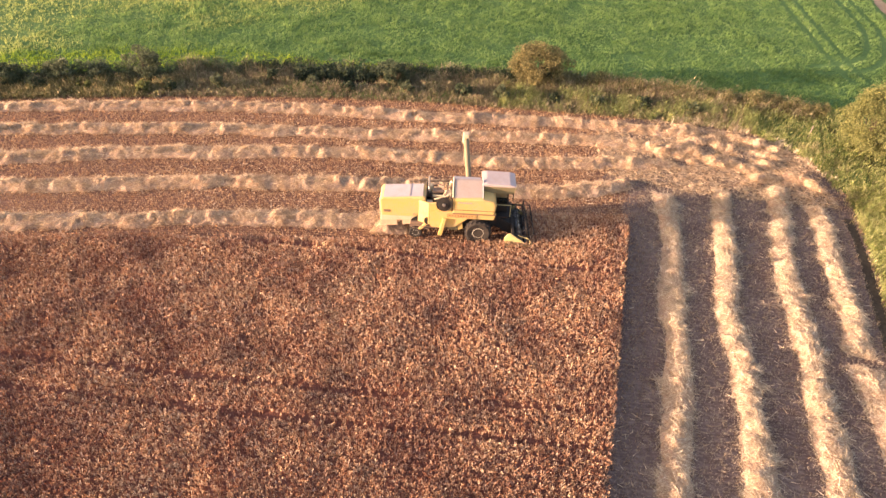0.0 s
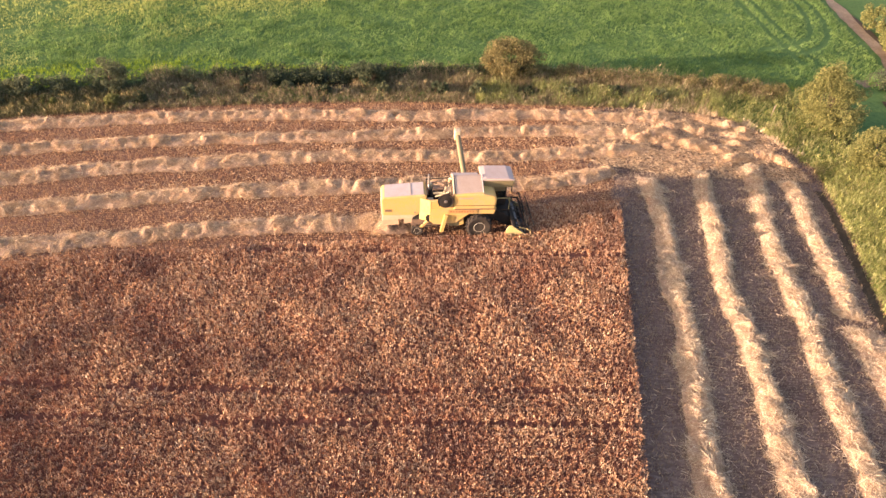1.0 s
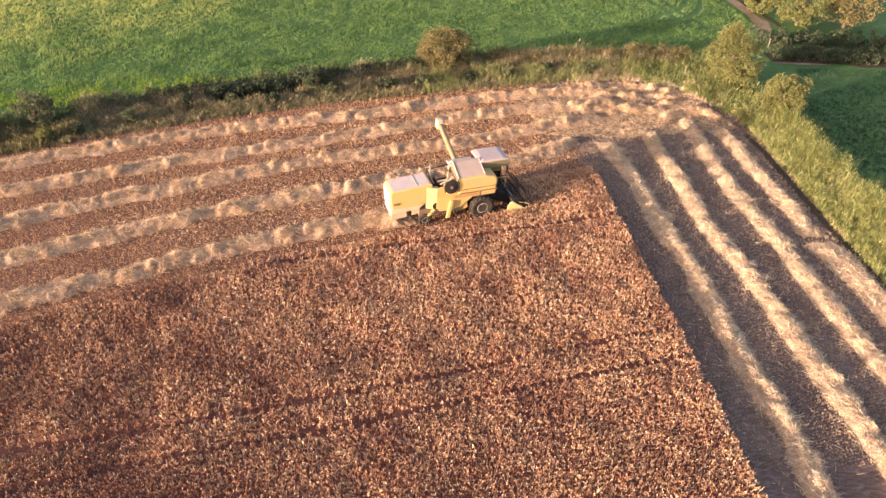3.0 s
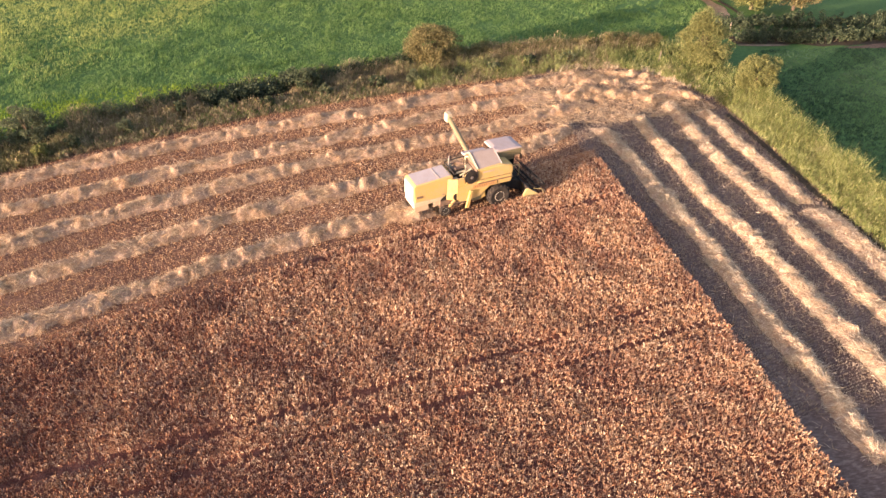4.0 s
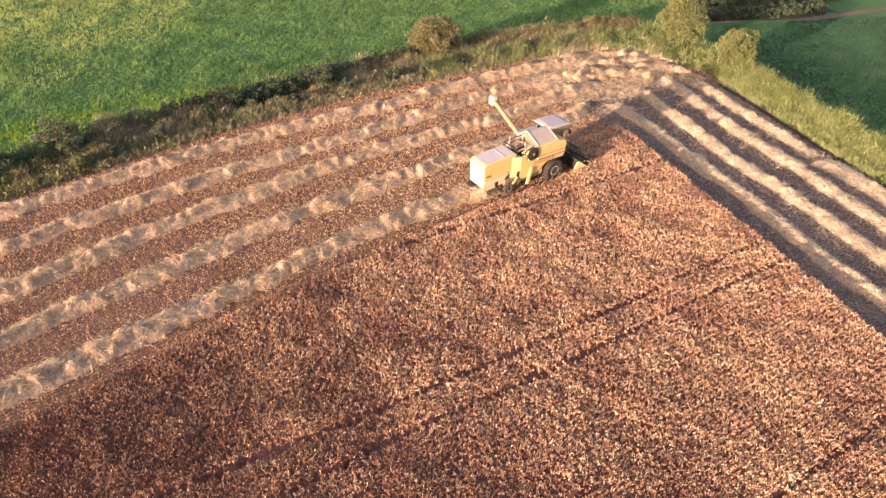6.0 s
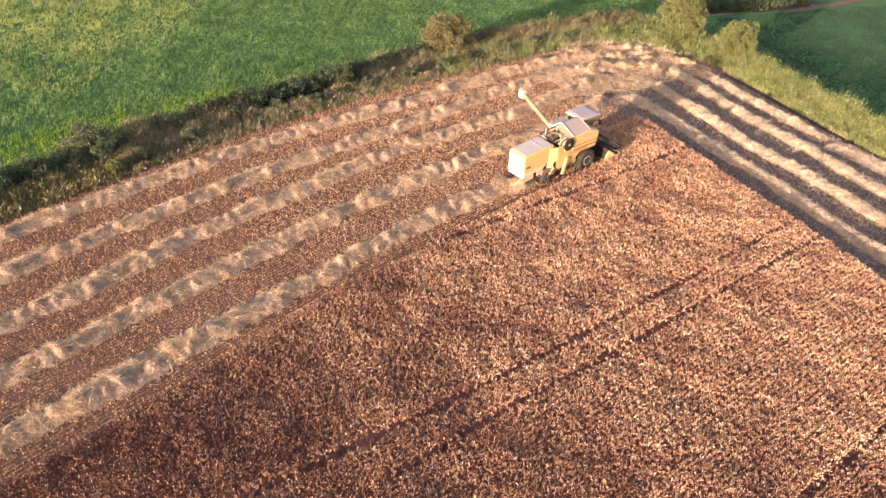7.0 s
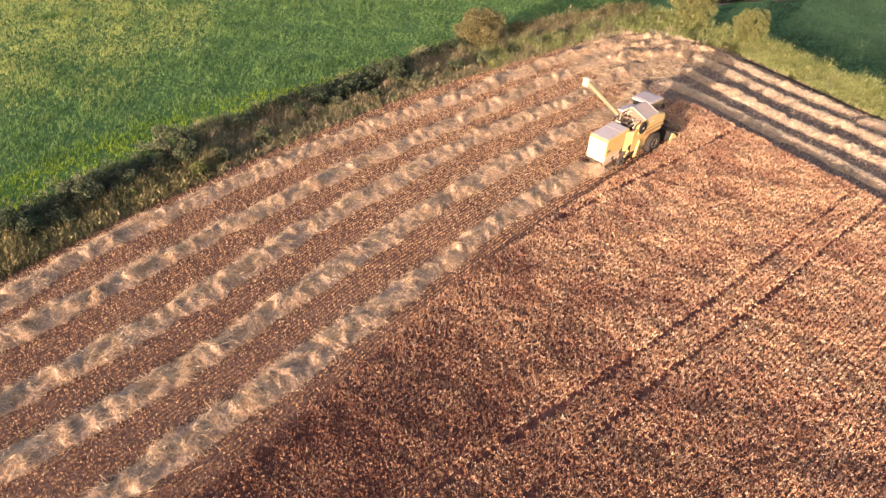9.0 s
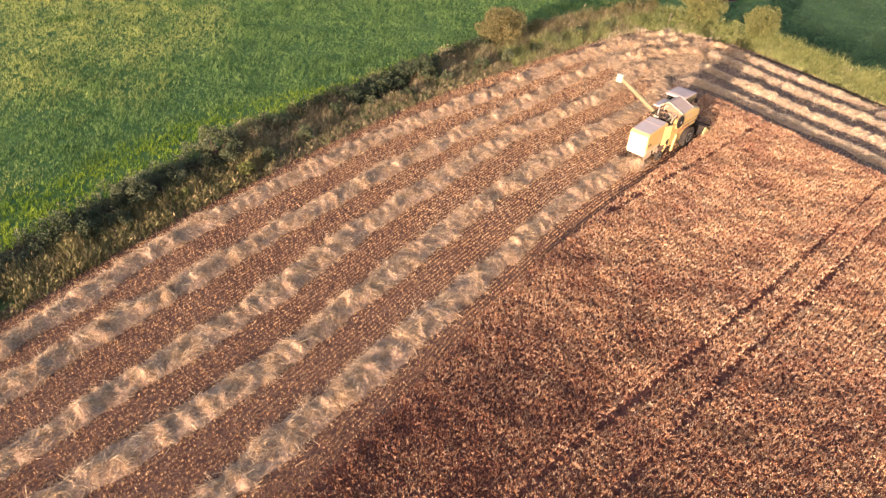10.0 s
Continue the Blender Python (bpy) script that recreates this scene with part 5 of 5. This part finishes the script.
    part("rotary_screen", lathe([(0.06, -0.09), (0.30, -0.07), (0.47, -0.03), (0.50, 0.02), (0.46, 0.08)], (-2.3, 0.19, 2.9), 36), M_DARK, rad, "round dark dust screen")
    part("screen_ring", lathe([(0.47, -0.04), (0.50, -0.05), (0.51, 0.0), (0.50, 0.06), (0.47, 0.06)], (-2.3, 0.185, 2.9), 36), M_DARK, rad)
    part("screen_hub", lathe([(0.03, -0.05), (0.11, -0.04), (0.12, 0.02)], (-2.3, 0.12, 2.9), 14), M_STEEL, rad)
    part("arch_duct", prism([(-2.2, 2.95), (-2.2, 3.1), (-1.85, 3.12), (-1.85, 2.95)], 0.8, 1.6, 0.03), M_CREAM, root, "cream duct in the engine bay")
    part("guard_rail", rods(0.045, [(-3.45, 2.2, 2.4), (-3.45, 2.2, 3.3), (-1.8, 2.2, 3.4)], [(-3.45, 0.5, 3.2), (-3.45, 2.2, 3.3)], sides=6), M_DARK, root)
    # unloading auger
    tube = part("unloading_auger", rods(0.185, [(-0.58, 2.55, 1.82), (-1.0, 6.85, 4.2)], sides=20), M_OLIVEPAINT, root, "long olive unloading auger swung out, darkened to carry its shade")
    part("auger_elbow", rods(0.22, [(-0.58, 2.6, 1.0), (-0.58, 2.6, 1.95)], sides=16), M_YELLOW, tube)
    part("spout", prism([(-1.22, 3.8), (-1.2, 4.48), (-0.78, 4.48), (-0.76, 3.8)], 6.55, 7.1, 0.06), M_CREAM, tube, "pale discharge spout")
    # cab
    cab = part("cab", boxed(0.35, 1.9, 1.55, 2.95, 1.62, 2.2, 0.04), M_DARK, root, "dark cab under a dusty canopy")
    for x, y in ((0.4, 1.6), (1.85, 1.6), (0.4, 2.9), (1.85, 2.9), (1.85, 2.25)):
        part("cab_post", boxed(x - 0.035, x + 0.035, y - 0.035, y + 0.035, 2.18, 3.66, 0.01), M_DARK, cab)
    for n, b in (("windscreen", (1.85, 1.865, 1.63, 2.87, 2.2, 3.62)), ("side_window", (0.44, 1.81, 1.59, 1.605, 2.2, 3.62)), ("side_window", (0.44, 1.81, 2.895, 2.91, 2.2, 3.62)), ("rear_window", (0.39, 0.405, 1.63, 2.87, 2.45, 3.62))):
        part(n, boxed(*b, 0.0), M_GLASS, cab)
    part("canopy", prism([(0.1, 3.66), (0.08, 3.80), (0.4, 3.86), (1.9, 3.84), (2.28, 3.76), (2.28, 3.66)], 1.3, 3.0, 0.04), M_CABSHEET, cab, "flat dusty pinkish beige canopy")
    part("canopy_fascia", boxed(2.2, 2.3, 1.33, 2.97, 3.5, 3.7, 0.02), M_PALEYELLOW, cab)
    part("canopy_fascia", boxed(0.15, 2.2, 1.27, 1.33, 3.22, 3.7, 0.01), M_OLIVEPAINT, cab)
    part("sun_visor", boxed(0.5, 1.8, 1.54, 1.58, 2.75, 3.45, 0.01), M_OLIVEPAINT, cab)
    part("seat", box(boxed(0.7, 1.15, 2.0, 2.5, 2.2, 2.45, 0.05), 0.62, 0.75, 2.0, 2.5, 2.4, 3.0, 0.04), M_RUBBER, cab)
    part("console", boxed(1.5, 1.8, 2.1, 2.4, 2.2, 2.75, 0.03), M_DARK, cab)
    part("platform", boxed(0.2, 2.1, 1.0, 3.15, 1.52, 1.62, 0.01), M_DARK, root)
    part("handrail", rods(0.022, [(0.3, 3.1, 1.6), (0.3, 3.1, 2.6), (2.05, 3.1, 2.6), (2.05, 3.1, 1.6)], sides=6), M_PALEYELLOW, root)
    part("handrail", rods(0.022, [(2.05, 1.05, 1.6), (2.05, 1.05, 2.5), (1.1, 1.05, 2.5)], sides=6), M_PALEYELLOW, root)
    part("mirror", box(rods(0.015, [(1.9, 1.55, 3.3), (2.15, 1.15, 3.2)], sides=6), 2.1, 2.14, 1.0, 1.25, 2.95, 3.3, 0.01), M_DARK, cab)
    # feeder house and header
    part("feeder_house", prism([(0.85, 1.0), (0.9, 1.6), (1.3, 1.6), (2.5, 0.95), (2.5, 0.35), (2.1, 0.35)], 0.9, 2.15, 0.03), M_DARK, root, "dark crop elevator trunk")
    hd = part("header", box(boxed(2.25, 2.33, -0.32, 3.35, 0.25, 1.12, 0.02), 2.3, 3.15, -0.32, 3.35, 0.18, 0.26, 0.01), M_DARK, root, "dark steel cutting table")
    part("top_beam", boxed(2.16, 2.34, -0.32, 3.35, 1.08, 1.22, 0.02), M_DARK, hd)
    part("table_auger", rod(bmesh.new(), (2.66, -0.28, 0.55), (2.66, 3.31, 0.55), 0.2, 18), M_STEEL, hd)
    flight = bmesh.new()
    for side, y0 in ((1, -0.25), (-1, 3.28)):
        prev = None
        for k in range(61):
            t = 2 * math.pi * k / 20
            y = y0 + side * k * 0.026
            ring = [flight.verts.new((2.66 + rr * math.cos(t), y, 0.55 + rr * math.sin(t))) for rr in (0.19, 0.31)]
            if prev:
                flight.faces.new((prev[0], prev[1], ring[1], ring[0]))
            prev = ring
    bmesh.ops.solidify(flight, geom=flight.faces[:], thickness=0.012)
    part("auger_flight", flight, M_STEEL, hd)
    part("knife_bar", boxed(3.12, 3.22, -0.32, 3.35, 0.16, 0.2, 0.0), M_STEEL, hd)
    guards = bmesh.new()
    for k in range(48):
        y = -0.28 + k * 0.0766
        bmesh.ops.create_cone(guards, cap_ends=True, segments=6, radius1=0.025, radius2=0.004, depth=0.16, matrix=Matrix.Translation((3.28, y, 0.18)) @ Matrix.Rotation(radians(90), 4, "Y"))
    part("knife_guards", guards, M_STEEL, hd)
    reel = part("reel", rod(bmesh.new(), (3.1, -0.22, 1.02), (3.1, 3.25, 1.02), 0.055, 10), M_DARK, hd, "dark tined pick-up reel")
    for y in (-0.15, 1.0, 2.1, 3.2):
        spider = bmesh.new()
        pts = [(3.1 + 0.52 * math.cos(2 * math.pi * k / 5 + 0.3), y, 1.02 + 0.52 * math.sin(2 * math.pi * k / 5 + 0.3)) for k in range(5)]
        for k in range(5):
            rod(spider, (3.1, y, 1.02), pts[k], 0.02, 6)
            rod(spider, pts[k], pts[(k + 1) % 5], 0.014, 6)
        part("spider", spider, M_DARK, reel)
    for k in range(5):
        t = 2 * math.pi * k / 5 + 0.3
        x, z = 3.1 + 0.52 * math.cos(t), 1.02 + 0.52 * math.sin(t)
        bat = box(bmesh.new(), x - 0.035, x + 0.035, -0.2, 3.23, z - 0.025, z + 0.025, 0.005)
        for j in range(24):
            y = -0.15 + j * 0.144
            rod(bat, (x, y, z), (x - 0.06, y, z - 0.2), 0.008, 4)
        part("bat", bat, M_DARK, reel)
    for y in (-0.3, 3.27):
        part("reel_arm", boxed(1.7, 3.15, y, y + 0.06, 1.0, 1.1, 0.01), M_DARK, hd)
    for y in (-0.42, 3.35):
        div = part("divider", prism([(1.75, 0.16), (1.72, 0.9), (1.9, 1.25), (2.1, 1.28), (2.5, 0.98), (3.1, 0.55), (3.7, 0.25), (3.1, 0.12)], y, y + 0.08, 0.015), M_PALEYELLOW, hd, "pale yellow crop divider")
        part("divider_rod", rods(0.018, [(3.65, y + 0.04, 0.26), (3.3, y + 0.04, 0.9), (2.6, y + 0.06, 1.15)], [(3.3, y + 0.04, 0.9), (2.9, y + 0.3, 1.0)], sides=6), M_PALEYELLOW, div)
    root.matrix_world = pose(AT[0], AT[1], 0.0, 0, 0, HEADING)
    return root


build_combine()
fence_post(18.95, 55.9, 1.3, 3.0, "pale weathered wooden fence post in the overgrown corner")
fence_post(32.5, 64.6, 1.1, -5.0, "grey leaning wooden fence post beside the dark hedge")
